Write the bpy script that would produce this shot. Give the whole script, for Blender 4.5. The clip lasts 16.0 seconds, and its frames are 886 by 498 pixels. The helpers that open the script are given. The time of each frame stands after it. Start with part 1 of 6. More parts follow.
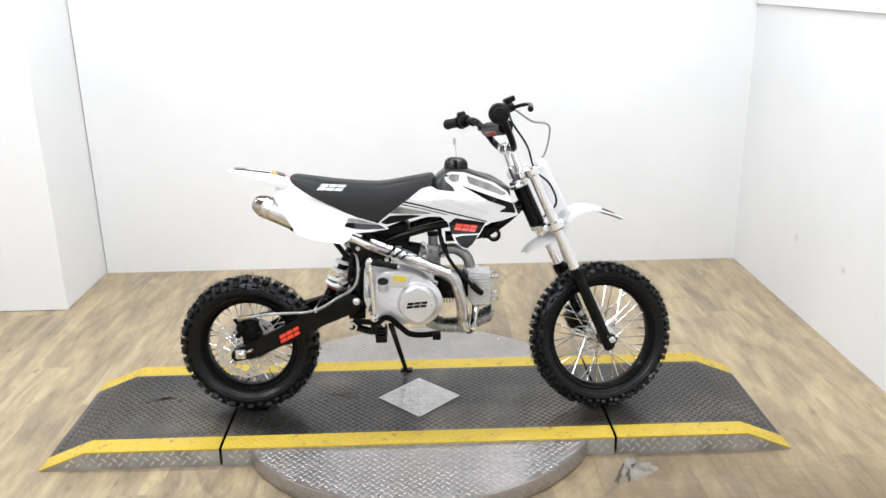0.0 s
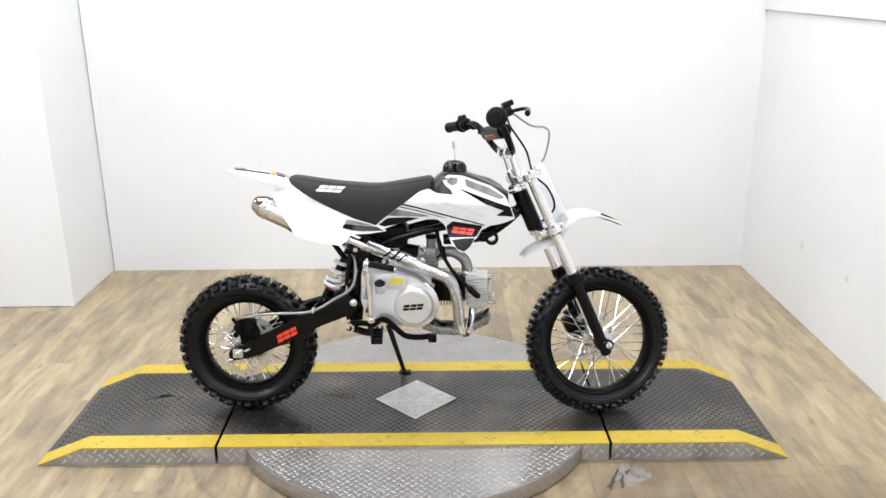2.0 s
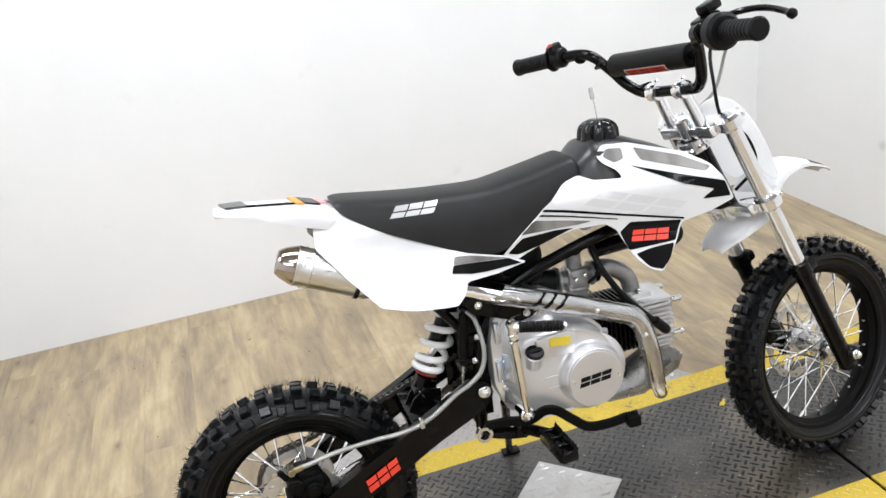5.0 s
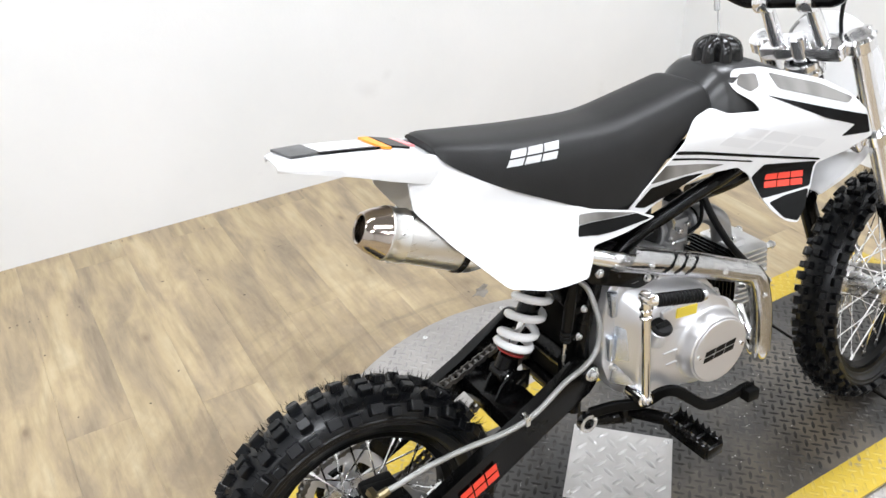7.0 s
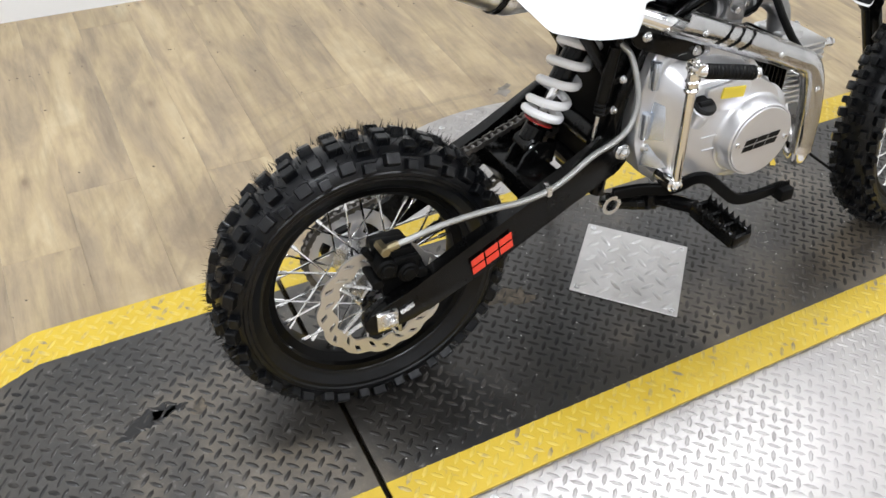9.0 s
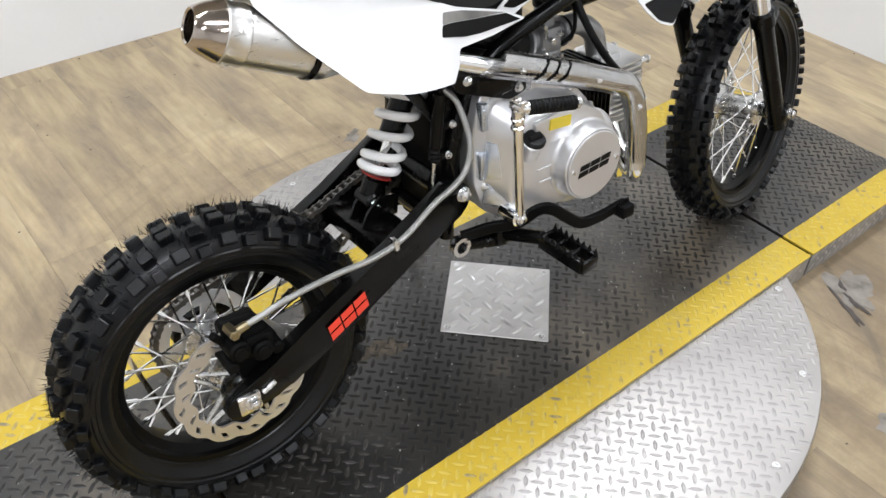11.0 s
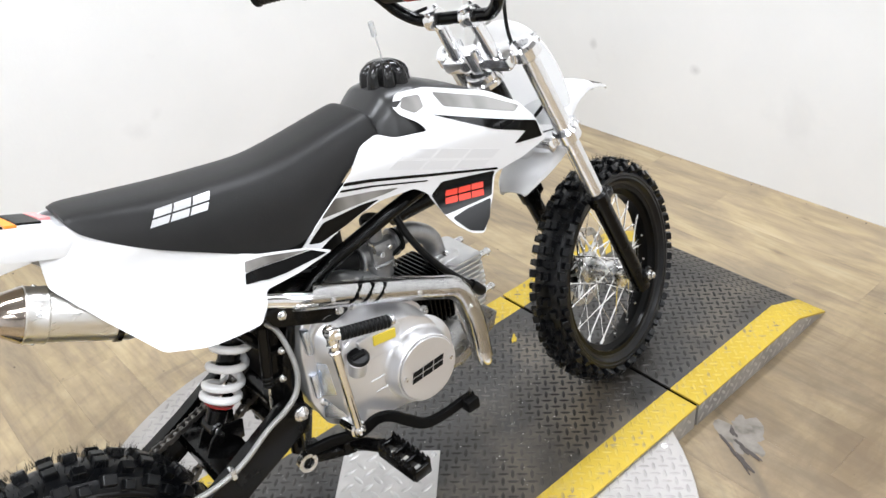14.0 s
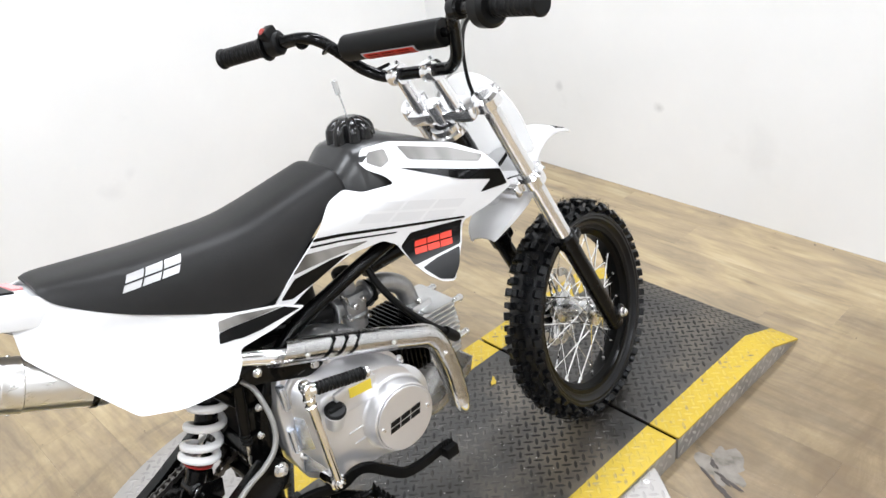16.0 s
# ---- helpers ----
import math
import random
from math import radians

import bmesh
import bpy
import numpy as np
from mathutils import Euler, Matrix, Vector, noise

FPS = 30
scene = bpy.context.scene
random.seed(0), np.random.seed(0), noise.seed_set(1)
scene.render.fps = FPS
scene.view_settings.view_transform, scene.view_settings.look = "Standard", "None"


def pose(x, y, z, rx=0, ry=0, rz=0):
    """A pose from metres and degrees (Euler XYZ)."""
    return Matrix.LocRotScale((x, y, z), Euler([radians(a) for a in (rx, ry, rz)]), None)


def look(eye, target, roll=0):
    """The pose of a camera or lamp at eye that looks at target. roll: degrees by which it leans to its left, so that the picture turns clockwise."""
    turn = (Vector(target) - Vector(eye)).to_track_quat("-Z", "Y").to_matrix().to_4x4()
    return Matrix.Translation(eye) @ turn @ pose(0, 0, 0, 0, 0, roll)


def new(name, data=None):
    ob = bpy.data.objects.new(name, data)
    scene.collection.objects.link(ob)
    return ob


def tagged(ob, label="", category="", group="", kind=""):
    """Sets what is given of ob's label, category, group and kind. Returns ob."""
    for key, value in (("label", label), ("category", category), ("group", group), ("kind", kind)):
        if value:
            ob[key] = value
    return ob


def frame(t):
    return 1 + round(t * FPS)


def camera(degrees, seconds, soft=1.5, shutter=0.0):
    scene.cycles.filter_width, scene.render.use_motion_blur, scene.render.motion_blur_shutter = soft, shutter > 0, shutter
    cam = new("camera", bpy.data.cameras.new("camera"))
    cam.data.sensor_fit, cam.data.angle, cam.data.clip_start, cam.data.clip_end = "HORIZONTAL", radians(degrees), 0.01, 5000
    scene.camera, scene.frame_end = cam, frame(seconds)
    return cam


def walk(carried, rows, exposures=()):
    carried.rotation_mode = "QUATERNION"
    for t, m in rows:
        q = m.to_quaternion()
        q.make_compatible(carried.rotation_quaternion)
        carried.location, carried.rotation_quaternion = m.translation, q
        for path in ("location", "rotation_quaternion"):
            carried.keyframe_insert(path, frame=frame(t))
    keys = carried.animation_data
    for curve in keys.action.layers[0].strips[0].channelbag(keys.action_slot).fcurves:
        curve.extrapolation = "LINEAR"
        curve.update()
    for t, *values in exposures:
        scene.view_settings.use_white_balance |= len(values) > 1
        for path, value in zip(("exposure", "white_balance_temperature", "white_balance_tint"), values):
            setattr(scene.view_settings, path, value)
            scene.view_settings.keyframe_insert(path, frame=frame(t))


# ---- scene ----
cam = camera(56.0, 16.0)
PATH = [
    (0, (0.023, -2.676, 1.5), (0.073, -0.776, 0.877), -0.9),
    (0.5, (0.022, -2.688, 1.498), (0.088, -0.785, 0.887), -1.0),
    (1, (0.021, -2.692, 1.501), (0.091, -0.789, 0.889), -1.1),
    (1.5, (0.035, -2.684, 1.508), (0.084, -0.781, 0.895), -1.3),
    (2, (0.085, -2.682, 1.502), (0.096, -0.779, 0.885), -0.4),
    (2.5, (0.075, -2.637, 1.483), (-0.074, -0.745, 0.851), -2.5),
    (3, (-0.096, -2.54, 1.448), (-0.051, -0.671, 0.737), -6.4),
    (3.5, (-0.198, -2.285, 1.405), (-0.096, -0.426, 0.675), -5.9),
    (4, (-0.318, -2.003, 1.45), (-0.268, -0.141, 0.72), -6.3),
    (4.5, (-0.496, -1.739, 1.426), (-0.367, 0.106, 0.666), -5.4),
    (4.7, (-0.544, -1.603, 1.386), (-0.234, 0.216, 0.614), -6.9),
    (6.8, (-0.889, -0.857, 1.372), (-0.038, 0.656, 0.377), -3.0),
    (7, (-0.906, -0.865, 1.355), (-0.055, 0.602, 0.295), -1.4),
    (7.5, (-0.929, -0.853, 1.290), (-0.194, 0.568, 0.090), 0.5),
    (8, (-0.931, -0.833, 1.230), (-0.282, 0.521, -0.091), 1.8),
    (8.2, (-0.932, -0.839, 1.204), (-0.274, 0.472, -0.155), 2.8),
    (10.3, (-0.899, -0.870, 1.207), (-0.026, 0.360, -0.167), 1.7),
    (10.5, (-0.879, -0.856, 1.205), (0.026, 0.370, -0.153), 1.2),
    (11, (-0.860, -0.854, 1.226), (0.113, 0.310, -0.069), 1.9),
    (11.5, (-0.850, -0.861, 1.249), (0.172, 0.329, -0.038), 0.9),
    (12, (-0.857, -0.854, 1.287), (0.227, 0.315, 0.039), 0.4),
    (12.5, (-0.828, -0.887, 1.328), (0.301, 0.283, 0.175), -1.7),
    (13, (-0.734, -0.956, 1.355), (0.332, 0.271, 0.198), -2.6),
    (13.5, (-0.652, -1.006, 1.369), (0.384, 0.292, 0.259), -4.1),
    (14, (-0.626, -1.021, 1.384), (0.438, 0.292, 0.317), -4.9),
    (14.5, (-0.638, -1.030, 1.401), (0.454, 0.292, 0.379), -4.1),
    (15, (-0.648, -1.043, 1.408), (0.464, 0.289, 0.433), -4.5),
    (15.5, (-0.640, -1.033, 1.406), (0.477, 0.295, 0.414), -6.0),
    (16, (-0.619, -1.046, 1.407), (0.515, 0.271, 0.419), -6.7),
]
walk(cam, [(t, look(eye, target, roll)) for t, eye, target, roll in PATH],
     exposures=[(0, 0.0), (2, 0.0), (3, -0.06), (3.5, -0.12), (4.5, -0.1), (7, 0.06), (8, 0.0), (10.5, -0.16), (12, -0.16), (13, -0.08), (14.5, 0.1), (16, 0.1)])

# Assumed ceiling lamps, none in view: x, y, share; uneven to match the light.
LAMPS = [(-1.0, 0.4, 1.2), (1.0, 0.4, 1.2), (-1.0, -1.3, 1.0), (1.0, -1.3, 0.55), (-1.0, -3.0, 1.1), (1.0, -3.0, 0.6), (-2.9, 0.2, 1.0), (-2.9, -2.2, 1.1)]
LAMP_WATTS = 31.0


# ---- light ----
world = bpy.data.worlds.new("world")
scene.world = world
world.use_nodes = True
world.node_tree.nodes["Background"].inputs[0].default_value = (0.9, 0.95, 1.0, 1)
world.node_tree.nodes["Background"].inputs[1].default_value = 0.4


def ceiling_lamp(x, y, z, sx, sy, watts, colour=(0.90, 0.935, 1.0)):
    data = bpy.data.lights.new("tube_light", "AREA")
    data.shape, data.size, data.size_y, data.energy, data.color = "RECTANGLE", sx, sy, watts, colour
    ob = new("tube_light", data)
    ob.matrix_world = pose(x, y, z)
    return ob


# ---- materials ----
def material(name, base=(0.5, 0.5, 0.5), rough=0.5, metal=0.0, coat=0.0):
    m = bpy.data.materials.new(name)
    m.use_nodes = True
    b = m.node_tree.nodes["Principled BSDF"]
    b.inputs["Base Color"].default_value = (*base, 1)
    b.inputs["Roughness"].default_value = rough
    b.inputs["Metallic"].default_value = metal
    b.inputs["Coat Weight"].default_value = coat
    b.inputs["Coat Roughness"].default_value = 0.08
    return m


def node(m, kind, **settings):
    n = m.node_tree.nodes.new(kind)
    for key, value in settings.items():
        n.inputs[key.replace("_", " ")].default_value = value
    return n


def link(m, a, out, b, into):
    m.node_tree.links.new(a.outputs[out], b.inputs[into])


def coords(m, scale=(1, 1, 1), shift=None, space="Object"):
    tc = m.node_tree.nodes.new("ShaderNodeTexCoord")
    mp = m.node_tree.nodes.new("ShaderNodeMapping")
    mp.inputs["Scale"].default_value = scale
    link(m, tc, space, mp, "Vector")
    if shift:
        link(m, shift[0], shift[1], mp, "Location")
    return mp


def ramp(m, stops):
    r = m.node_tree.nodes.new("ShaderNodeValToRGB")
    e = r.color_ramp.elements
    while len(e) < len(stops):
        e.new(0.5)
    for k, (p, c) in zip(e, stops):
        k.position, k.color = p, (*c, 1)
    return r


def noisy(m, stops, scale=8.0, detail=6.0, stretch=(1, 1, 1), into="Base Color", rough=0.55):
    """A noise through a colour ramp into one input of the surface."""
    b = m.node_tree.nodes["Principled BSDF"]
    n = node(m, "ShaderNodeTexNoise", Scale=scale, Detail=detail, Roughness=rough)
    link(m, coords(m, stretch), "Vector", n, "Vector")
    r = ramp(m, stops)
    link(m, n, "Fac", r, "Fac")
    link(m, r, "Color", b, into)
    return n, r


def bumpy(m, scale=200.0, strength=0.1, distance=0.001, detail=3.0, stretch=(1, 1, 1)):
    b = m.node_tree.nodes["Principled BSDF"]
    n = node(m, "ShaderNodeTexNoise", Scale=scale, Detail=detail)
    link(m, coords(m, stretch), "Vector", n, "Vector")
    bp = node(m, "ShaderNodeBump", Strength=strength, Distance=distance)
    link(m, n, "Fac", bp, "Height")
    link(m, bp, "Normal", b, "Normal")
    return bp


def grey(a):
    return (a, a, a)


def mixed(m, first, second, fac, mode="MIX"):
    """Mixes two colour outputs (node, socket) by a third or a number; gives (node, socket)."""
    x = m.node_tree.nodes.new("ShaderNodeMix")
    x.data_type, x.blend_type = "RGBA", mode
    for src, slot in ((first, 6), (second, 7)):
        if isinstance(src[0], (int, float)):
            x.inputs[slot].default_value = (*src, 1)
        else:
            m.node_tree.links.new(src[0].outputs[src[1]], x.inputs[slot])
    if isinstance(fac, (int, float)):
        x.inputs[0].default_value = fac
    else:
        m.node_tree.links.new(fac[0].outputs[fac[1]], x.inputs[0])
    return x, 2


def make_wall():
    m = material("wall_paint", grey(0.8), 0.55)
    b = m.node_tree.nodes["Principled BSDF"]
    n = node(m, "ShaderNodeTexNoise", Scale=1.7, Detail=5.0, Roughness=0.6)
    link(m, coords(m), "Vector", n, "Vector")
    r = ramp(m, [(0.3, (0.72, 0.725, 0.72)), (0.7, (0.77, 0.77, 0.765))])
    link(m, n, "Fac", r, "Fac")
    s = node(m, "ShaderNodeTexNoise", Scale=4.2, Detail=4.0, Roughness=0.7)
    link(m, coords(m, (1, 1, 1.3)), "Vector", s, "Vector")
    sr = ramp(m, [(0.66, grey(0)), (0.8, grey(0.3))])
    link(m, s, "Fac", sr, "Fac")
    c = mixed(m, (r, "Color"), (0.55, 0.55, 0.54), (sr, "Color"))
    wob = node(m, "ShaderNodeTexNoise", Scale=14.0, Detail=5.0)
    link(m, coords(m), "Vector", wob, "Vector")
    for spot, size, dark in SMUDGES:
        g = m.node_tree.nodes.new("ShaderNodeNewGeometry")
        d = m.node_tree.nodes.new("ShaderNodeVectorMath")
        d.operation = "DISTANCE"
        link(m, g, "Position", d, 0)
        d.inputs[1].default_value = spot
        f = sums(m, "ADD", sums(m, "DIVIDE", (d, "Value"), size), (wob, "Fac"))
        sm = ramp(m, [(0.55, grey(dark)), (1.0, grey(0))])
        m.node_tree.links.new(f[0].outputs[0], sm.inputs["Fac"])
        c = mixed(m, c, (0.42, 0.42, 0.42), (sm, "Color"))
    m.node_tree.links.new(c[0].outputs[c[1]], b.inputs["Base Color"])
    bumpy(m, 90, 0.12, 0.002)
    return m


SMUDGES = [((1.735, 0.47, 0.335), 0.055, 0.55), ((1.735, 0.91, 0.34), 0.04, 0.45), ((0.25, 1.62, 0.30), 0.10, 0.14), ((0.33, 1.62, 0.34), 0.05, 0.12), ((1.735, 0.1, 0.25), 0.2, 0.12)]


def world_at(m, scale=(1, 1, 1)):
    g = m.node_tree.nodes.new("ShaderNodeNewGeometry")
    mp = m.node_tree.nodes.new("ShaderNodeMapping")
    mp.inputs["Scale"].default_value = scale
    link(m, g, "Position", mp, "Vector")
    return mp


def sums(m, op, a, b):
    """A sum of two values; each a number or (node, socket)."""
    n = m.node_tree.nodes.new("ShaderNodeMath")
    n.operation = op
    for k, v in enumerate((a, b)):
        if isinstance(v, (int, float)):
            n.inputs[k].default_value = v
        else:
            m.node_tree.links.new(v[0].outputs[v[1]], n.inputs[k])
    return n, 0


def make_plank():
    """Rustic oak print: tan and grey streaks, knots, with dirt rubbed in rings round the turntable."""
    m = material("oak_vinyl", (0.5, 0.4, 0.26), 0.34)
    b = m.node_tree.nodes["Principled BSDF"]
    info = m.node_tree.nodes.new("ShaderNodeObjectInfo")
    sc = node(m, "ShaderNodeVectorMath")
    sc.operation = "SCALE"
    comb = m.node_tree.nodes.new("ShaderNodeCombineXYZ")
    for k in "XYZ":
        link(m, info, "Random", comb, k)
    link(m, comb, "Vector", sc, 0)
    sc.inputs["Scale"].default_value = 61.0
    grain = node(m, "ShaderNodeTexNoise", Scale=6.0, Detail=8.0, Roughness=0.66)
    link(m, coords(m, (9.0, 0.8, 1), (sc, "Vector")), "Vector", grain, "Vector")
    blotch = node(m, "ShaderNodeTexNoise", Scale=4.6, Detail=8.0, Roughness=0.62, Distortion=0.5)
    link(m, coords(m, (2.6, 0.62, 1), (sc, "Vector")), "Vector", blotch, "Vector")
    base = ramp(m, [(0.26, (0.19, 0.148, 0.100)), (0.38, (0.275, 0.216, 0.142)), (0.48, (0.352, 0.272, 0.170)), (0.56, (0.418, 0.325, 0.190)), (0.74, (0.50, 0.412, 0.265))])
    link(m, blotch, "Fac", base, "Fac")
    fine = ramp(m, [(0.32, grey(0.62)), (0.54, grey(1.0))])
    link(m, grain, "Fac", fine, "Fac")
    c1 = mixed(m, (base, "Color"), (fine, "Color"), 0.6, "MULTIPLY")
    knot = node(m, "ShaderNodeTexVoronoi", Scale=5.0)
    link(m, coords(m, (2.0, 0.9, 1), (sc, "Vector")), "Vector", knot, "Vector")
    kr = ramp(m, [(0.03, grey(0.7)), (0.08, grey(0.3)), (0.16, grey(0.0))])
    link(m, knot, "Distance", kr, "Fac")
    c2 = mixed(m, c1, (0.13, 0.09, 0.055), (kr, "Color"))
    # rings of dirt round the turntable
    g = world_at(m)
    length = node(m, "ShaderNodeVectorMath")
    length.operation = "LENGTH"
    link(m, g, "Vector", length, 0)
    wob = node(m, "ShaderNodeTexNoise", Scale=2.2, Detail=4.0)
    link(m, world_at(m), "Vector", wob, "Vector")
    rad = sums(m, "ADD", (length, "Value"), sums(m, "MULTIPLY", (wob, "Fac"), 0.10))
    ringn = node(m, "ShaderNodeTexNoise", Scale=26.0, Detail=3.0, Roughness=0.7)
    ringn.noise_dimensions = "1D"
    m.node_tree.links.new(rad[0].outputs[0], ringn.inputs["W"])
    rr = ramp(m, [(0.48, grey(0.0)), (0.72, grey(0.6))])
    link(m, ringn, "Fac", rr, "Fac")
    zone = node(m, "ShaderNodeMapRange")
    zone.inputs["From Min"].default_value, zone.inputs["From Max"].default_value = 1.35, 0.70
    link(m, length, "Value", zone, "Value")
    patchy = node(m, "ShaderNodeTexNoise", Scale=2.6, Detail=5.0)
    link(m, world_at(m), "Vector", patchy, "Vector")
    pr = ramp(m, [(0.40, grey(0.0)), (0.60, grey(0.8))])
    link(m, patchy, "Fac", pr, "Fac")
    dirt = sums(m, "MULTIPLY", sums(m, "MULTIPLY", (rr, "Color"), (zone, "Result")), (pr, "Color"))
    grime = node(m, "ShaderNodeTexNoise", Scale=3.4, Detail=7.0, Roughness=0.68)
    link(m, world_at(m), "Vector", grime, "Vector")
    gr = ramp(m, [(0.44, grey(0.0)), (0.60, grey(0.62))])
    link(m, grime, "Fac", gr, "Fac")
    c2 = mixed(m, c2, (0.165, 0.118, 0.070), sums(m, "MULTIPLY", (gr, "Color"), (zone, "Result")))
    # a walked-in patch of brown dirt beside the turntable
    apart = node(m, "ShaderNodeVectorMath")
    apart.operation = "DISTANCE"
    link(m, world_at(m), "Vector", apart, 0)
    apart.inputs[1].default_value = (1.0, -0.95, 0.0)
    worn = node(m, "ShaderNodeMapRange")
    worn.inputs["From Min"].default_value, worn.inputs["From Max"].default_value = 0.95, 0.35
    link(m, apart, "Value", worn, "Value")
    swept = node(m, "ShaderNodeTexNoise", Scale=3.0, Detail=7.0, Roughness=0.7, Distortion=0.8)
    link(m, world_at(m, (1.0, 2.2, 1.0)), "Vector", swept, "Vector")
    sr = ramp(m, [(0.34, grey(0.25)), (0.58, grey(0.85))])
    link(m, swept, "Fac", sr, "Fac")
    c2 = mixed(m, c2, (0.150, 0.102, 0.055), sums(m, "MULTIPLY", (sr, "Color"), (worn, "Result")))
    c3 = mixed(m, c2, (0.17, 0.135, 0.095), dirt)
    line = ramp(m, [(0.820, grey(0)), (0.826, grey(0.75)), (0.836, grey(0.75)), (0.842, grey(0))])
    m.node_tree.links.new(rad[0].outputs[0], line.inputs["Fac"])
    lp = sums(m, "MULTIPLY", (line, "Color"), (pr, "Color"))
    c4 = mixed(m, c3, (0.10, 0.085, 0.065), lp)
    tone = node(m, "ShaderNodeMapRange")
    tone.inputs["To Min"].default_value, tone.inputs["To Max"].default_value = 0.84, 1.0
    link(m, info, "Random", tone, "Value")
    c5 = m.node_tree.nodes.new("ShaderNodeMix")
    c5.data_type, c5.blend_type = "RGBA", "MULTIPLY"
    c5.inputs[0].default_value = 1.0
    m.node_tree.links.new(c4[0].outputs[2], c5.inputs[6])
    link(m, tone, "Result", c5, 7)
    m.node_tree.links.new(c5.outputs[2], b.inputs["Base Color"])
    bp = node(m, "ShaderNodeBump", Strength=0.15, Distance=0.001)
    link(m, grain, "Fac", bp, "Height")
    link(m, bp, "Normal", b, "Normal")
    return m


def make_deck():
    """Worn dark-grey paint on tread plate, scuffed to brown and bare metal."""
    m = material("deck_paint", grey(0.06), 0.33)
    b = m.node_tree.nodes["Principled BSDF"]
    n = node(m, "ShaderNodeTexNoise", Scale=3.0, Detail=7.0, Roughness=0.65)
    link(m, coords(m), "Vector", n, "Vector")
    r = ramp(m, [(0.28, grey(0.004)), (0.42, (0.011, 0.0102, 0.0090)), (0.54, (0.028, 0.0245, 0.0200)), (0.66, (0.105, 0.086, 0.061)), (0.8, (0.17, 0.14, 0.10))])
    link(m, n, "Fac", r, "Fac")
    f = node(m, "ShaderNodeTexNoise", Scale=60.0, Detail=6.0, Roughness=0.75)
    link(m, coords(m), "Vector", f, "Vector")
    fr = ramp(m, [(0.60, grey(0)), (0.72, grey(0.6))])
    link(m, f, "Fac", fr, "Fac")
    c = mixed(m, (r, "Color"), (0.27, 0.26, 0.24), (fr, "Color"))
    m.node_tree.links.new(c[0].outputs[c[1]], b.inputs["Base Color"])
    bumpy(m, 150, 0.25, 0.001)
    return m


def make_yellow():
    m = material("yellow_paint", (0.75, 0.55, 0.04), 0.45)
    b = m.node_tree.nodes["Principled BSDF"]
    n = node(m, "ShaderNodeTexNoise", Scale=5.0, Detail=6.0, Roughness=0.65)
    link(m, coords(m), "Vector", n, "Vector")
    r = ramp(m, [(0.3, (0.45, 0.31, 0.024)), (0.6, (0.52, 0.37, 0.038)), (0.8, (0.42, 0.33, 0.11))])
    link(m, n, "Fac", r, "Fac")
    f = node(m, "ShaderNodeTexNoise", Scale=38.0, Detail=6.0, Roughness=0.7)
    link(m, coords(m), "Vector", f, "Vector")
    fr = ramp(m, [(0.60, grey(0)), (0.73, grey(0.75))])
    link(m, f, "Fac", fr, "Fac")
    c = mixed(m, (r, "Color"), (0.22, 0.18, 0.10), (fr, "Color"))
    m.node_tree.links.new(c[0].outputs[c[1]], b.inputs["Base Color"])
    bumpy(m, 150, 0.15, 0.001)
    return m


def make_alloy(name, low, high, rough_low, rough_high, scale=12.0, metal=1.0, tint=(1.0, 0.985, 0.96)):
    m = material(name, grey(high), 0.4, metal)
    noisy(m, [(0.3, tuple(low * k for k in tint)), (0.7, tuple(high * k for k in tint))], scale, 6.0)
    noisy(m, [(0.3, grey(rough_low)), (0.7, grey(rough_high))], scale * 2.3, 6.0, into="Roughness")
    bumpy(m, 300, 0.06, 0.0006)
    return m


WALL = make_wall()
PLANK = make_plank()
# Even grey of an unseen wall, set for the reflections it gives.
UNSEEN_GREY = material("unseen_wall_grey", (0.6, 0.595, 0.59), 0.7)
noisy(UNSEEN_GREY, [(0.35, (0.56, 0.555, 0.55)), (0.65, (0.64, 0.635, 0.63))], 1.5)
SUBFLOOR = material("subfloor", (0.10, 0.08, 0.06), 0.8)
DECK, YELLOW = make_deck(), make_yellow()
ALU_PLATE = make_alloy("aluminium_tread", 0.36, 0.47, 0.27, 0.40, 5.0, 0.92, (1.0, 0.955, 0.915))
ALU_SIDE = make_alloy("aluminium_side", 0.26, 0.46, 0.34, 0.5, 9.0, 0.55)
ALU_BUMP = make_alloy("worn_aluminium_bumps", 0.30, 0.42, 0.40, 0.54, 20.0, 0.5, (1.0, 0.955, 0.915))
BRIGHT_BUMP = make_alloy("bright_aluminium_bumps", 0.50, 0.64, 0.28, 0.40, 20.0, 0.75)
RUBBER = material("tyre_rubber", grey(0.003), 0.28)
noisy(RUBBER, [(0.3, (0.0018, 0.002, 0.0024)), (0.7, (0.004, 0.0045, 0.0055))], 30)
bumpy(RUBBER, 240, 0.08, 0.001)
RIM_BLACK = material("black_rim", grey(0.002), 0.3, 0.0, 0.1)
BLACK_STEEL = material("black_painted_steel", grey(0.002), 0.32, 0.0, 0.08)
noisy(BLACK_STEEL, [(0.3, grey(0.16)), (0.7, grey(0.30))], 40, into="Roughness")
BLACK_PLASTIC = material("black_plastic", grey(0.004), 0.4)
bumpy(BLACK_PLASTIC, 500, 0.12, 0.0005)
GLOSS_BLACK = material("glossy_black_plastic", grey(0.004), 0.2)
TANK = material("dark_grey_plastic", grey(0.045), 0.30)
noisy(TANK, [(0.3, grey(0.019)), (0.7, grey(0.028))], 25)
bumpy(TANK, 700, 0.1, 0.0004)
SEAT = material("seat_vinyl", grey(0.03), 0.46)
noisy(SEAT, [(0.3, (0.004, 0.0039, 0.0038)), (0.7, (0.008, 0.0078, 0.0076))], 14)
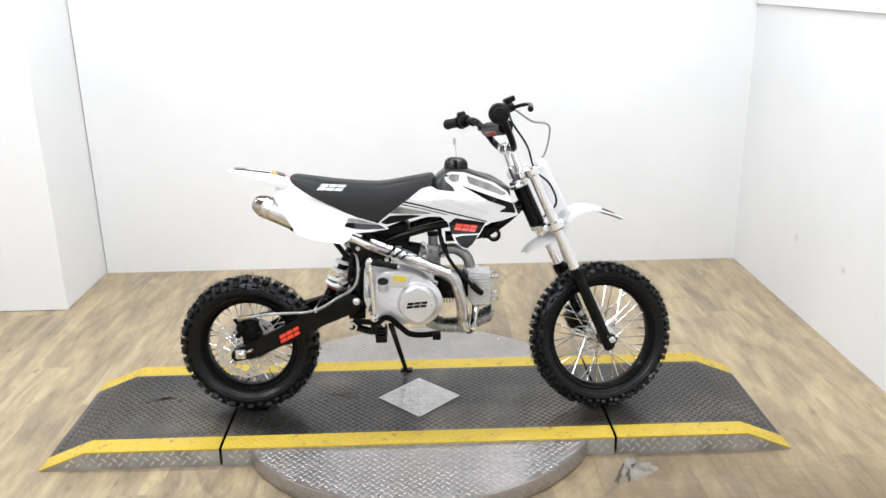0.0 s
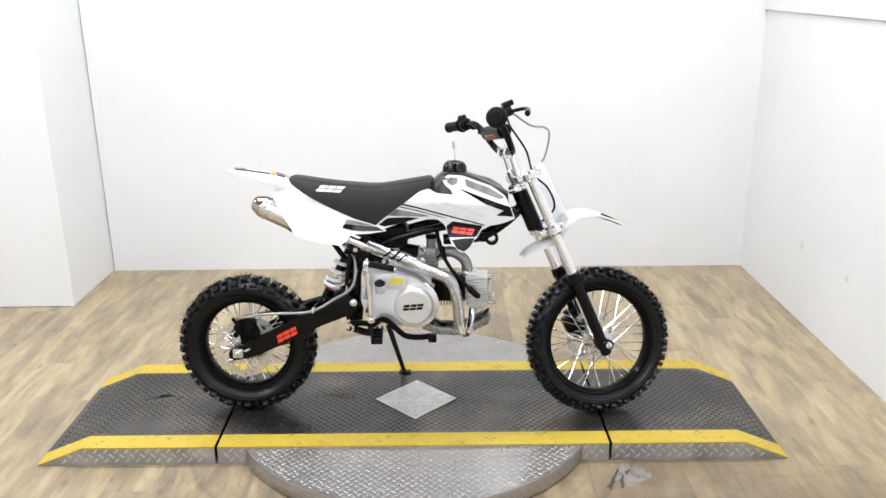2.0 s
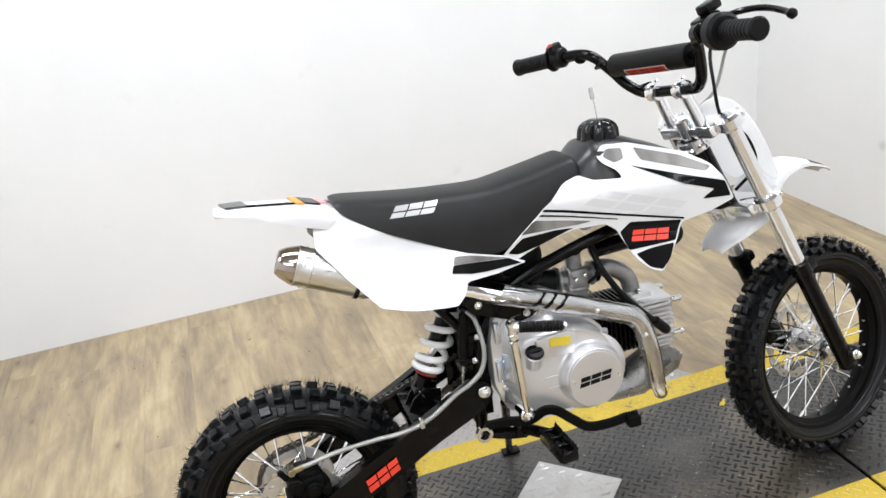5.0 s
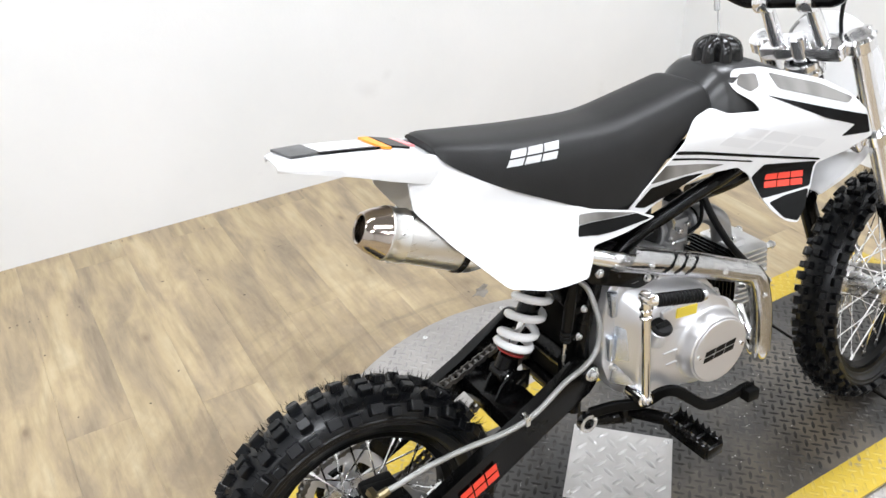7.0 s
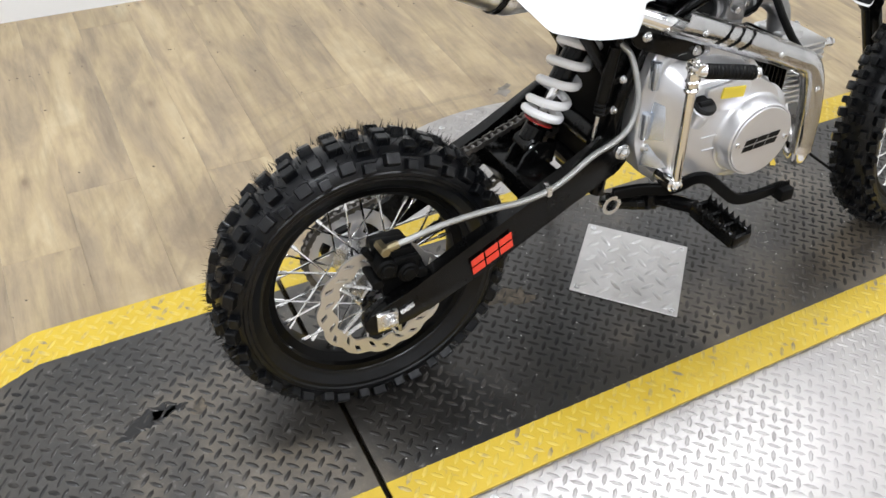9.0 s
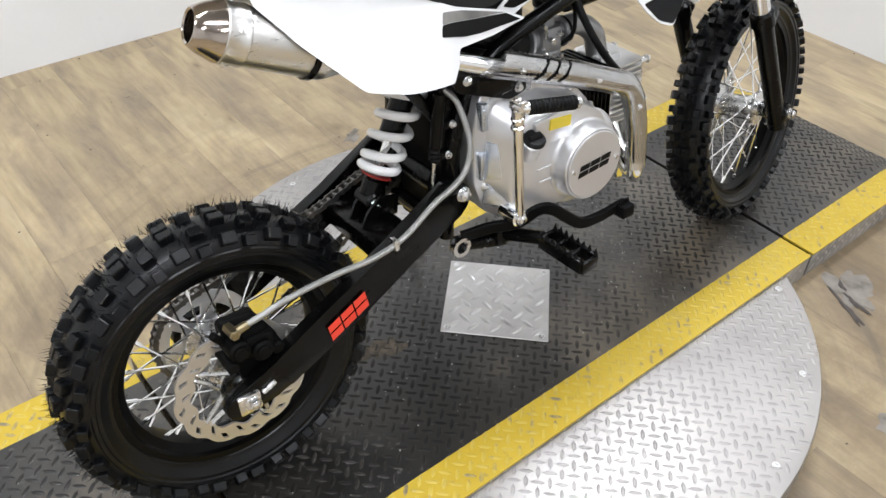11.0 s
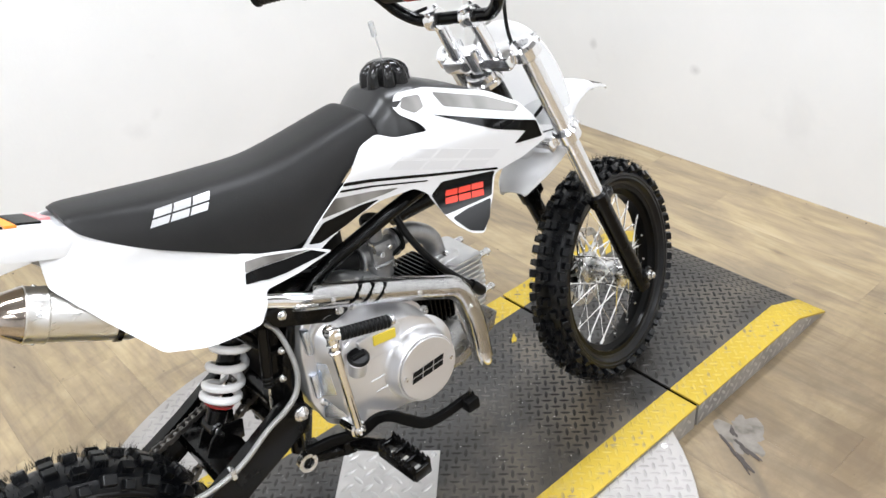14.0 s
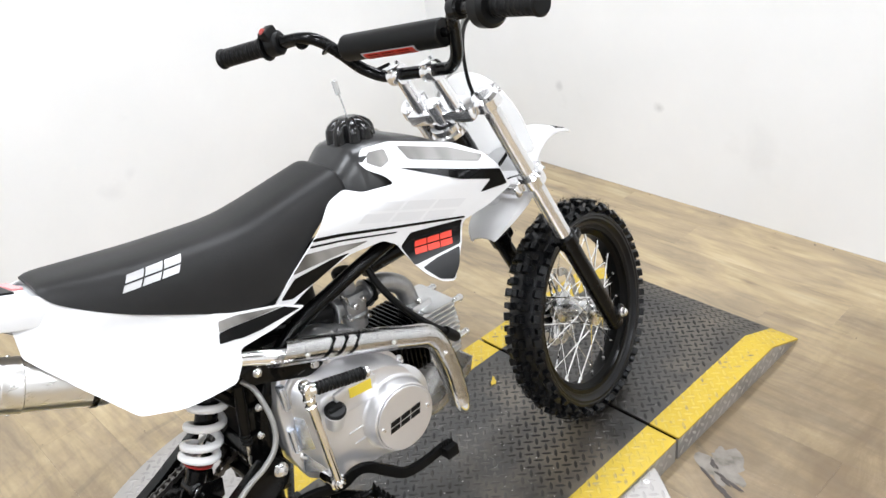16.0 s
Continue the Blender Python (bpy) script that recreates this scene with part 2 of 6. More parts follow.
bumpy(SEAT, 420, 0.35, 0.0008, 2.0)
WHITE = material("white_plastic", (0.70, 0.70, 0.70), 0.3, 0.0, 0.1)
noisy(WHITE, [(0.3, (0.64, 0.64, 0.645)), (0.7, (0.68, 0.68, 0.68))], 6)
WHITE_PAINT = material("white_spring_paint", (0.82, 0.82, 0.82), 0.3, 0.0, 0.3)
CHROME = material("chrome", (0.87, 0.87, 0.87), 0.09, 1.0)
noisy(CHROME, [(0.3, grey(0.07)), (0.7, grey(0.15))], 25, into="Roughness")
POLISHED = material("polished_alloy", (0.86, 0.86, 0.87), 0.12, 0.95)
noisy(POLISHED, [(0.3, grey(0.07)), (0.7, grey(0.16))], 30, into="Roughness")
BLACK_MATTE = material("matte_black_steel", grey(0.003), 0.5)
THIN_WHITE = material("thin_white_plastic", (0.93, 0.93, 0.93), 0.35)
_shine = node(THIN_WHITE, "ShaderNodeBsdfTranslucent", Color=(0.95, 0.95, 0.95, 1))
_blend = node(THIN_WHITE, "ShaderNodeMixShader", Fac=0.65)
THIN_WHITE.node_tree.links.new(THIN_WHITE.node_tree.nodes["Principled BSDF"].outputs[0], _blend.inputs[1])
THIN_WHITE.node_tree.links.new(_shine.outputs[0], _blend.inputs[2])
THIN_WHITE.node_tree.links.new(_blend.outputs[0], THIN_WHITE.node_tree.nodes["Material Output"].inputs[0])
PALE_WHITE = material("faint_grey_print", (0.60, 0.60, 0.605), 0.3)
FORK_STEEL = material("silver_fork_tube", (0.86, 0.86, 0.87), 0.2, 0.9)
noisy(FORK_STEEL, [(0.3, grey(0.17)), (0.7, grey(0.26))], 30, into="Roughness")
STEEL = material("bright_steel", grey(0.72), 0.25, 1.0)
noisy(STEEL, [(0.3, grey(0.18)), (0.7, grey(0.34))], 60, into="Roughness")
DISC_STEEL = material("ground_disc_steel", (0.60, 0.575, 0.54), 0.34, 0.8)
BRUSHED = material("brushed_steel", (0.72, 0.71, 0.69), 0.26, 1.0)
noisy(BRUSHED, [(0.3, grey(0.26)), (0.7, grey(0.38))], 40, 4.0, (1, 1, 14), into="Roughness")
TIP_STEEL = material("heat_tinted_steel", (0.52, 0.46, 0.41), 0.14, 1.0)
CAST = material("cast_aluminium", grey(0.7), 0.30, 0.9)
noisy(CAST, [(0.3, grey(0.62)), (0.7, grey(0.76))], 20)
bumpy(CAST, 500, 0.1, 0.0005)
# Blue in the base colour stands in for cool light reflected by the rear facets.
COOL_CAST = material("cool_tinted_cast_aluminium", (0.62, 0.66, 0.72), 0.24, 0.85)
bumpy(COOL_CAST, 300, 0.04, 0.0005)
SILVER_PAINT = material("silver_paint", (0.66, 0.66, 0.67), 0.32, 0.75, 0.3)
noisy(SILVER_PAINT, [(0.3, (0.66, 0.66, 0.675)), (0.7, (0.74, 0.74, 0.75))], 9)
RED = material("red_print", (0.75, 0.05, 0.025), 0.4)
ORANGE = material("orange_print", (0.85, 0.28, 0.02), 0.4)
PINK = material("pale_red_print", (0.75, 0.30, 0.30), 0.4)
BLACK_PRINT = material("black_gloss_print", grey(0.004), 0.16)
GREY_PRINT = material("grey_print", (0.30, 0.29, 0.275), 0.3)
noisy(GREY_PRINT, [(0.35, (0.07, 0.065, 0.058)), (0.65, (0.24, 0.23, 0.215))], 7, 2.0, (3, 1, 1))
SILVER_PRINT = material("silver_print", grey(0.50), 0.35, 0.6)
YELLOW_PRINT = material("yellow_print", (0.75, 0.58, 0.05), 0.45)
HOSE = material("braided_hose", (0.33, 0.33, 0.32), 0.38, 0.6)
bumpy(HOSE, 900, 0.4, 0.0008, 1.0)
BRASS = material("brass", (0.30, 0.25, 0.15), 0.35, 1.0)
CHAIN = material("chain_steel", (0.16, 0.15, 0.14), 0.4, 0.9)
SKID = make_alloy("dull_steel_plate", 0.24, 0.34, 0.22, 0.34, 14.0, 0.9)
CARB = material("dull_cast_zinc", grey(0.4), 0.4, 0.75)
noisy(CARB, [(0.3, grey(0.26)), (0.7, grey(0.40))], 30)
CLEAR = material("clear_tube", (0.72, 0.73, 0.73), 0.25, 0.0, 0.0)
CLEAR.node_tree.nodes["Principled BSDF"].inputs["Transmission Weight"].default_value = 0.6
CEILING = material("ceiling_tile", grey(0.3), 0.9)
noisy(CEILING, [(0.4, grey(0.26)), (0.6, grey(0.34))], 40)
TUBE_GLOW = material("lamp_diffuser", grey(0.8), 0.5)
TUBE_GLOW.node_tree.nodes["Principled BSDF"].inputs["Emission Color"].default_value = (0.90, 0.935, 1.0, 1)
TUBE_GLOW.node_tree.nodes["Principled BSDF"].inputs["Emission Strength"].default_value = 4.0


for matt, level in ((RUBBER, 0.27), (BLACK_PRINT, 0.14), (TANK, 0.35), (BLACK_PLASTIC, 0.16), (GLOSS_BLACK, 0.4), (DECK, 0.85), (BLACK_STEEL, 0.15), (RIM_BLACK, 0.07), (BLACK_MATTE, 0.08), (PLANK, 0.5), (YELLOW, 0.35), (SEAT, 0.30)):
    matt.node_tree.nodes["Principled BSDF"].inputs["Specular IOR Level"].default_value = level


# ---- mesh helpers ----
def finish(name, bm, mat, parent=None, label="", smooth=True, angle=0.6):
    """One mesh object from a bmesh, with faces smooth but for sharp edges."""
    bmesh.ops.recalc_face_normals(bm, faces=bm.faces)
    for e in bm.edges:
        e.smooth = not (len(e.link_faces) == 2 and e.calc_face_angle(0) > angle)
    for f in bm.faces:
        f.smooth = smooth
    me = bpy.data.meshes.new(name)
    bm.to_mesh(me)
    bm.free()
    me.materials.append(mat)
    ob = new(name, me)
    if parent:
        ob.parent = parent
    if label:
        tagged(ob, label)
    return ob


def part(name, bm, mat, parent, label="", smooth=True, angle=0.6):
    return finish(name, bm, mat, parent, label, smooth, angle)


def shared(name, me, parent, m=None):
    ob = new(name, me)
    ob.parent = parent
    if m is not None:
        ob.matrix_basis = m
    return ob


def moved(bm, m):
    bmesh.ops.transform(bm, matrix=m, verts=bm.verts)
    return bm


def box(x0, x1, y0, y1, z0, z1, bevel=0.0, seg=2, bm=None):
    bm = bm or bmesh.new()
    made = bmesh.ops.create_cube(bm, size=1.0)["verts"]
    bmesh.ops.transform(bm, verts=made, matrix=Matrix.LocRotScale(((x0 + x1) / 2, (y0 + y1) / 2, (z0 + z1) / 2), None, (x1 - x0, y1 - y0, z1 - z0)))
    if bevel:
        edges = list({e for v in made for e in v.link_edges})
        bmesh.ops.bevel(bm, geom=edges, offset=bevel, segments=seg, profile=0.5, affect="EDGES")
    return bm


def lathe(profile, seg=32, centre=(0, 0, 0), axis="y", bm=None, closed=False):
    """Turns a profile of (radius, along) round an axis through centre."""
    bm = bm or bmesh.new()
    c, rings = Vector(centre), []
    for r, h in profile:
        ring = []
        for k in range(seg):
            a = 2 * math.pi * k / seg
            p = {"y": (r * math.cos(a), h, r * math.sin(a)), "z": (r * math.cos(a), r * math.sin(a), h), "x": (h, r * math.cos(a), r * math.sin(a))}[axis]
            ring.append(bm.verts.new(c + Vector(p)))
        rings.append(ring)
    pairs = list(zip(rings, rings[1:])) + ([(rings[-1], rings[0])] if closed else [])
    for a, b in pairs:
        for k in range(seg):
            bm.faces.new((a[k], a[(k + 1) % seg], b[(k + 1) % seg], b[k]))
    if not closed:
        for ring, (r, _) in ((rings[0], profile[0]), (rings[-1], profile[-1])):
            if r > 1e-5:
                bm.faces.new(ring)
    return bm


def smooth_line(points, steps=6):
    """A Catmull-Rom line through the points."""
    p = [Vector(q) for q in points]
    p = [2 * p[0] - p[1]] + p + [2 * p[-1] - p[-2]]
    out = []
    for k in range(1, len(p) - 2):
        for s in range(steps):
            t = s / steps
            a, b, c, d = p[k - 1], p[k], p[k + 1], p[k + 2]
            out.append(0.5 * (2 * b + (c - a) * t + (2 * a - 5 * b + 4 * c - d) * t * t + (3 * b - a - 3 * c + d) * t ** 3))
    return out + [p[-2]]


def tube(points, radius, seg=10, steps=6, bm=None, flat=1.0):
    """A round bar along a line; radius may be a list, one a point of the smoothed line's ends."""
    bm = bm or bmesh.new()
    line = smooth_line(points, steps) if steps > 1 else [Vector(q) for q in points]
    n = len(line)
    side, rings = None, []
    for k, q in enumerate(line):
        way = (line[min(k + 1, n - 1)] - line[max(k - 1, 0)]).normalized()
        if side is None:
            side = way.orthogonal().normalized()
        side = (side - way * side.dot(way)).normalized()
        other = way.cross(side)
        r = radius if isinstance(radius, (int, float)) else radius[0] + (radius[1] - radius[0]) * k / (n - 1)
        rings.append([bm.verts.new(q + r * (math.cos(a) * side + flat * math.sin(a) * other)) for a in (2 * math.pi * j / seg for j in range(seg))])
    for a, b in zip(rings, rings[1:]):
        for k in range(seg):
            bm.faces.new((a[k], a[(k + 1) % seg], b[(k + 1) % seg], b[k]))
    bm.faces.new(rings[0]), bm.faces.new(rings[-1])
    return bm


def rod(a, b, r, seg=14, bevel=0.2, bm=None, r2=None):
    """A straight round bar with softened ends."""
    a, b, bm = Vector(a), Vector(b), bm or bmesh.new()
    d, r2 = b - a, r if r2 is None else r2
    e = min(bevel * r, d.length * 0.3)
    m = Matrix.Translation(a) @ d.to_track_quat("Z", "Y").to_matrix().to_4x4()
    part_bm = lathe([(r - e, 0), (r, e), (r2, d.length - e), (r2 - e, d.length)], seg, axis="z")
    moved(part_bm, m)
    return merged(bm, part_bm)


def merged(bm, other):
    me = bpy.data.meshes.new("scratch")
    other.to_mesh(me)
    other.free()
    bm.from_mesh(me)
    bpy.data.meshes.remove(me)
    return bm


def bolt(bm, at, r=0.008, h=0.006, way=(0, -1, 0)):
    """A hexagon head with a washer."""
    at, way = Vector(at), Vector(way).normalized()
    m = Matrix.Translation(at) @ way.to_track_quat("Z", "Y").to_matrix().to_4x4()
    merged(bm, moved(lathe([(r * 1.12, 0), (r * 1.12, h * 0.25), (r * 1.02, h * 0.34)], 18, axis="z"), m))
    merged(bm, moved(lathe([(r * 0.84, h * 0.3), (r * 0.84, h * 0.85), (r * 0.62, h)], 6, axis="z"), m))
    merged(bm, moved(lathe([(r * 0.55, h * 0.97), (r * 0.40, h * 1.10), (r * 0.1, h * 1.14)], 14, axis="z"), m))
    return bm


def plate(outline, y0, y1, bevel=0.0015, bm=None):
    """A flat piece with an (x, z) outline, from y0 to y1."""
    one = bmesh.new()
    f = one.faces.new([one.verts.new((x, y0, z)) for x, z in outline])
    made = bmesh.ops.extrude_face_region(one, geom=[f])["geom"]
    for v in made:
        if isinstance(v, bmesh.types.BMVert):
            v.co.y = y1
    if bevel:
        rim = [e for e in one.edges if abs(e.verts[0].co.y - e.verts[1].co.y) < 1e-6]
        bmesh.ops.bevel(one, geom=rim, offset=bevel, segments=2, profile=0.5, affect="EDGES")
    if bm is None:
        return one
    return merged(bm, one)


def rounded(outline, r=0.01, seg=4):
    """Rounds the corners of an outline."""
    out, n = [], len(outline)
    for k in range(n):
        a, b, c = (Vector(outline[(k + d) % n]) for d in (-1, 0, 1))
        ra = min(r, (a - b).length * 0.45)
        rc = min(r, (c - b).length * 0.45)
        p, q = b + (a - b).normalized() * ra, b + (c - b).normalized() * rc
        for s in range(seg + 1):
            t = s / seg
            out.append(tuple((1 - t) ** 2 * p + 2 * t * (1 - t) * b + t * t * q))
    return out


def shell(outline, depth, thick=0.003, cell=0.03, lift=0.0):
    """A curved panel: an (x, z) outline cut into cells and bent to y = depth(x, z); it lies lift outside that, on the side away from y = 0."""
    bm = bmesh.new()
    bm.faces.new([bm.verts.new((x, 0, z)) for x, z in outline])
    for axis in (0, 2):
        low, high = (g(v.co[axis] for v in bm.verts) for g in (min, max))
        k = cell * math.ceil(low / cell + 0.02)
        while k < high - 0.02 * cell:
            co, no = [0, 0, 0], [0, 0, 0]
            co[axis], no[axis] = k, 1
            bmesh.ops.bisect_plane(bm, geom=bm.verts[:] + bm.edges[:] + bm.faces[:], plane_co=co, plane_no=no)
            k += cell
    out = []
    for v in bm.verts:
        y = depth(v.co.x, v.co.z)
        out.append(math.copysign(1, y))
        v.co.y = y + math.copysign(lift, y)
    bm.normal_update()
    bmesh.ops.recalc_face_normals(bm, faces=bm.faces)
    sign = -1.0 if sum(out) < 0 else 1.0
    if sum(f.normal.y for f in bm.faces) * sign < 0:
        bmesh.ops.reverse_faces(bm, faces=bm.faces)
    edge = [e for e in bm.edges if e.is_boundary]
    made = bmesh.ops.extrude_face_region(bm, geom=bm.faces[:])["geom"]
    for v in made:
        if isinstance(v, bmesh.types.BMVert):
            v.co.y -= sign * thick
    return bm


def skin(rings):
    """A closed body through rings of equal count."""
    bm = bmesh.new()
    loops = [[bm.verts.new(p) for p in ring] for ring in rings]
    for a, b in zip(loops, loops[1:]):
        for k in range(len(a)):
            bm.faces.new((a[k], a[(k + 1) % len(a)], b[(k + 1) % len(a)], b[k]))
    bm.faces.new(loops[0]), bm.faces.new(loops[-1])
    return bm


def slab(corners, out, thick, bevel=0.001):
    """A flat piece on four or more corners, raised by thick along out."""
    out = Vector(out).normalized() * thick
    low = [Vector(p) - out for p in corners]
    bm = skin([low, [p + 2 * out for p in low]])
    bmesh.ops.recalc_face_normals(bm, faces=bm.faces)
    if bevel:
        bmesh.ops.bevel(bm, geom=bm.edges[:], offset=bevel, segments=2, profile=0.5, affect="EDGES")
    return bm


# ---- the room ----
X0, X1, Y0, Y1, TOP = -4.0, 1.735, -4.4, 1.62, 2.75


def structure(name, bm, mat, label, smooth=False):
    return tagged(finish(name, bm, mat, smooth=smooth), label, kind="structure")


structure("wall_back", box(-1.68, X1, Y1, Y1 + 0.12, 0, TOP), WALL, "white painted wall behind the motorcycle, faintly scuffed")
wall_right = structure("wall_right", box(X1, X1 + 0.12, Y0, Y1 + 0.12, 0, TOP), WALL, "white painted side wall with faint grey scuffs")
structure("wall_corner", box(X0, -1.685, 1.095, Y1 + 0.12, 0, TOP, 0.004), WALL, "white boxed-out wall corner beside the recess")
# Left and front walls are unseen, added to close the room and bounce light.
structure("wall_left", box(X0 - 0.12, X0, Y0, Y1 + 0.12, 0, TOP), UNSEEN_GREY, "unseen wall added to close the room, grey for its reflections")
structure("wall_front", box(X0 - 0.12, X1 + 0.12, Y0 - 0.12, Y0, 0, TOP), WALL, "unseen white wall added behind the camera to bounce light")
# Unseen ceiling, added in grey to keep reflections dark.
structure("ceiling", box(X0 - 0.12, X1 + 0.12, Y0 - 0.12, Y1 + 0.12, TOP, TOP + 0.1), CEILING, "unseen grey ceiling added to close the room")
structure("trim", box(X1 - 0.014, X1 - 0.001, -1.2, Y1 - 0.004, 1.345, 2.45, 0.003), WALL, "thin white board fixed high on the side wall")
floor = structure("floor", box(X0, X1, Y0, Y1, -0.05, -0.0045), SUBFLOOR, "light rustic oak plank floor, worn and marked")

for lx, ly, share in LAMPS:
    fixture = tagged(new("ceiling_light"), "unseen white tube light fixture, assumed on the ceiling", "light", "ceiling lights")
    fixture.location = (lx, ly, TOP)
    part("frame", box(-0.62, 0.62, -0.17, 0.17, -0.05, -0.001, 0.008), WHITE, fixture)
    part("diffuser", box(-0.58, 0.58, -0.13, 0.13, -0.058, -0.05, 0.003), TUBE_GLOW, fixture, "glowing diffuser")
    ceiling_lamp(lx, ly, TOP - 0.065, 1.15, 0.26, LAMP_WATTS * share)

# ---- the turntable and its ramp ----
H, WIDE, BAND = 0.065, 0.307, 0.077
BUMP = material("worn_deck_bumps", grey(0.12), 0.35, 0.4)
noisy(BUMP, [(0.35, grey(0.010)), (0.54, (0.028, 0.025, 0.022)), (0.74, (0.13, 0.12, 0.11))], 5, 6.0)
YELLOW_BUMP = material("worn_yellow_bumps", (0.7, 0.5, 0.05), 0.38)
noisy(YELLOW_BUMP, [(0.35, (0.47, 0.335, 0.03)), (0.53, (0.52, 0.38, 0.06)), (0.68, (0.20, 0.16, 0.09))], 26, 6.0)


def tread(name, inside, place, parent, mat, spacing=0.0198, turn=45.0, reach=1.4, size=(0.0252, 0.0070, 0.0018)):
    """The raised lozenges of tread plate on the points (u, v) that are inside; place(u, v, h) gives them in space."""
    c, s = math.cos(radians(turn)), math.sin(radians(turn))
    verts, faces = [], []
    n = int(reach / spacing) + 2
    a, w, h = size[0] / 2, size[1] / 2, size[2]
    for i in range(-n, n + 1):
        for j in range(-n, n + 1):
            u, v = spacing * (c * i - s * j), spacing * (s * i + c * j)
            if not inside(u, v):
                continue
            dx, dy = (c, s) if (i + j) % 2 else (-s, c)
            k = len(verts)
            for p, q, r in ((-a, 0, 0), (-a * 0.45, -w, 0), (a * 0.45, -w, 0), (a, 0, 0), (a * 0.45, w, 0), (-a * 0.45, w, 0), (-a * 0.55, 0, h), (a * 0.55, 0, h)):
                verts.append(place(u + p * dx - q * dy, v + p * dy + q * dx, r))
            faces += [(k, k + 1, k + 6), (k + 1, k + 2, k + 7, k + 6), (k + 2, k + 3, k + 7), (k + 3, k + 4, k + 7), (k + 4, k + 5, k + 6, k + 7), (k + 5, k, k + 6)]
    me = bpy.data.meshes.new(name)
    me.from_pydata(verts, [], faces)
    me.polygons.foreach_set("use_smooth", [True] * len(me.polygons))
    me.materials.append(mat)
    ob = new(name, me)
    ob.parent = parent
    return tagged(ob, kind="stuff")


def height(x):
    """The top of the ramp along its length."""
    return H if abs(x) < 1.075 else max(0.003, H - (abs(x) - 1.075) / 0.155 * (H - 0.003))


def section(name, x0, x1, label):
    thing = tagged(new(name), label, "ramp", "turntable ramp sections")
    xs = sorted({x0, x1, *(x for x in (-1.075, 1.075) if x0 < x < x1)})
    top = [(x, height(x)) for x in xs]
    under = [(x, max(height(x) - 0.005, 0.0)) for x in reversed(xs)]
    part("deck", plate(top + under, -WIDE + BAND, WIDE - BAND, 0), DECK, thing, "dark grey worn painted tread plate")
    for y0, y1 in ((-WIDE, -WIDE + BAND - 0.0005), (WIDE - BAND + 0.0005, WIDE)):
        part("edge_stripe", plate(top + under, y0, y1, 0), YELLOW, thing, "worn yellow painted edge stripe")
    tread("deck_tread", lambda u, v: x0 + 0.012 < u < x1 - 0.012 and abs(v) < WIDE - BAND - 0.008, lambda u, v, h: (u, v, height(u) + h), thing, BUMP)
    tread("stripe_tread", lambda u, v: x0 + 0.012 < u < x1 - 0.012 and WIDE - BAND + 0.006 < abs(v) < WIDE - 0.006, lambda u, v, h: (u, v, height(u) + h), thing, YELLOW_BUMP)
    side = [(x, max(height(x) - 0.0052, 0.0)) for x in xs] + [(x1, 0.0), (x0, 0.0)]
    side = [p for k, p in enumerate(side) if p not in side[:k]]
    for sign in (-1, 1):
        y = sign * (WIDE - 0.004)
        part("side_plate", plate(side, y - 0.003, y + 0.003, 0), ALU_SIDE, thing, "bare aluminium tread plate side")
        tread("side_tread", lambda u, v: x0 + 0.014 < u < x1 - 0.014 and 0.008 < v < height(u) - 0.012, lambda u, v, h: (u, y + sign * (0.003 + h), v), thing, BRIGHT_BUMP, 0.024, 45.0)
    for x in (x0, x1):
        if abs(x) < 1.0:
            part("end_plate", box(x - 0.002 if x > x0 else x, x + 0.002 if x < x1 else x, -WIDE + 0.008, WIDE - 0.008, 0, H - 0.0055), BLACK_STEEL, thing)
    return thing


section("ramp_section", -1.23, -0.648, "tread plate end ramp with worn yellow edges and an oil stain")
section("ramp_section", -0.638, 0.635, "middle deck of dark tread plate with yellow edge stripes")
section("ramp_section", 0.645, 1.222, "tread plate end ramp with worn yellow edges")

DISC = 0.632
turntable = tagged(new("turntable"), "round bare aluminium tread plate turntable under the deck", "turntable")
turntable.location = (0, 0.010, 0)
part("disc", lathe([(0.02, 0.0), (DISC - 0.004, 0.0), (DISC, 0.004), (DISC, H - 0.012), (DISC - 0.002, H - 0.009), (0.02, H - 0.009)], 120, axis="z"), ALU_PLATE, turntable)
tread("disc_tread", lambda u, v: math.hypot(u, v) < DISC - 0.012 and abs(v) > WIDE + 0.006, lambda u, v, h: (u, v, H - 0.009 + h), turntable, ALU_BUMP)
tread("rim_tread", lambda u, v: abs(u) < 1.94 and 0.009 < v < H - 0.018, lambda u, v, h: ((DISC + h) * math.sin(u / DISC), -(DISC + h) * math.cos(u / DISC), v), turntable, ALU_BUMP, 0.024, 45.0, 2.0)
for k in range(16):
    a = math.radians(11.25 + 22.5 * k)
    x, y = (DISC - 0.035) * math.cos(a), (DISC - 0.035) * math.sin(a)
    if abs(y) > WIDE + 0.015:
        part("screw", moved(lathe([(0.0075, 0), (0.007, 0.0012), (0.003, 0.0013), (0.0025, 0.0003)], 14, axis="z"), pose(x, y, H - 0.0088)), STEEL, turntable)

ALU_COVER = make_alloy("bright_aluminium_tread", 0.46, 0.60, 0.28, 0.42, 16.0, 0.6, (1.0, 0.97, 0.94))
cover = tagged(new("cover_plate"), "square bare aluminium tread plate screwed onto the deck", "plate")
cover.matrix_world = pose(0, 0, H + 0.0014, 0, 0, 45)
part("sheet", box(-0.1035, 0.1035, -0.1035, 0.1035, 0, 0.003, 0.0008, 1), ALU_COVER, cover)
tread("sheet_tread", lambda u, v: abs(u) < 0.092 and abs(v) < 0.092, lambda u, v, h: (u, v, 0.003 + h), cover, BRIGHT_BUMP, 0.029, 45.0, 0.3, (0.035, 0.010, 0.0032))
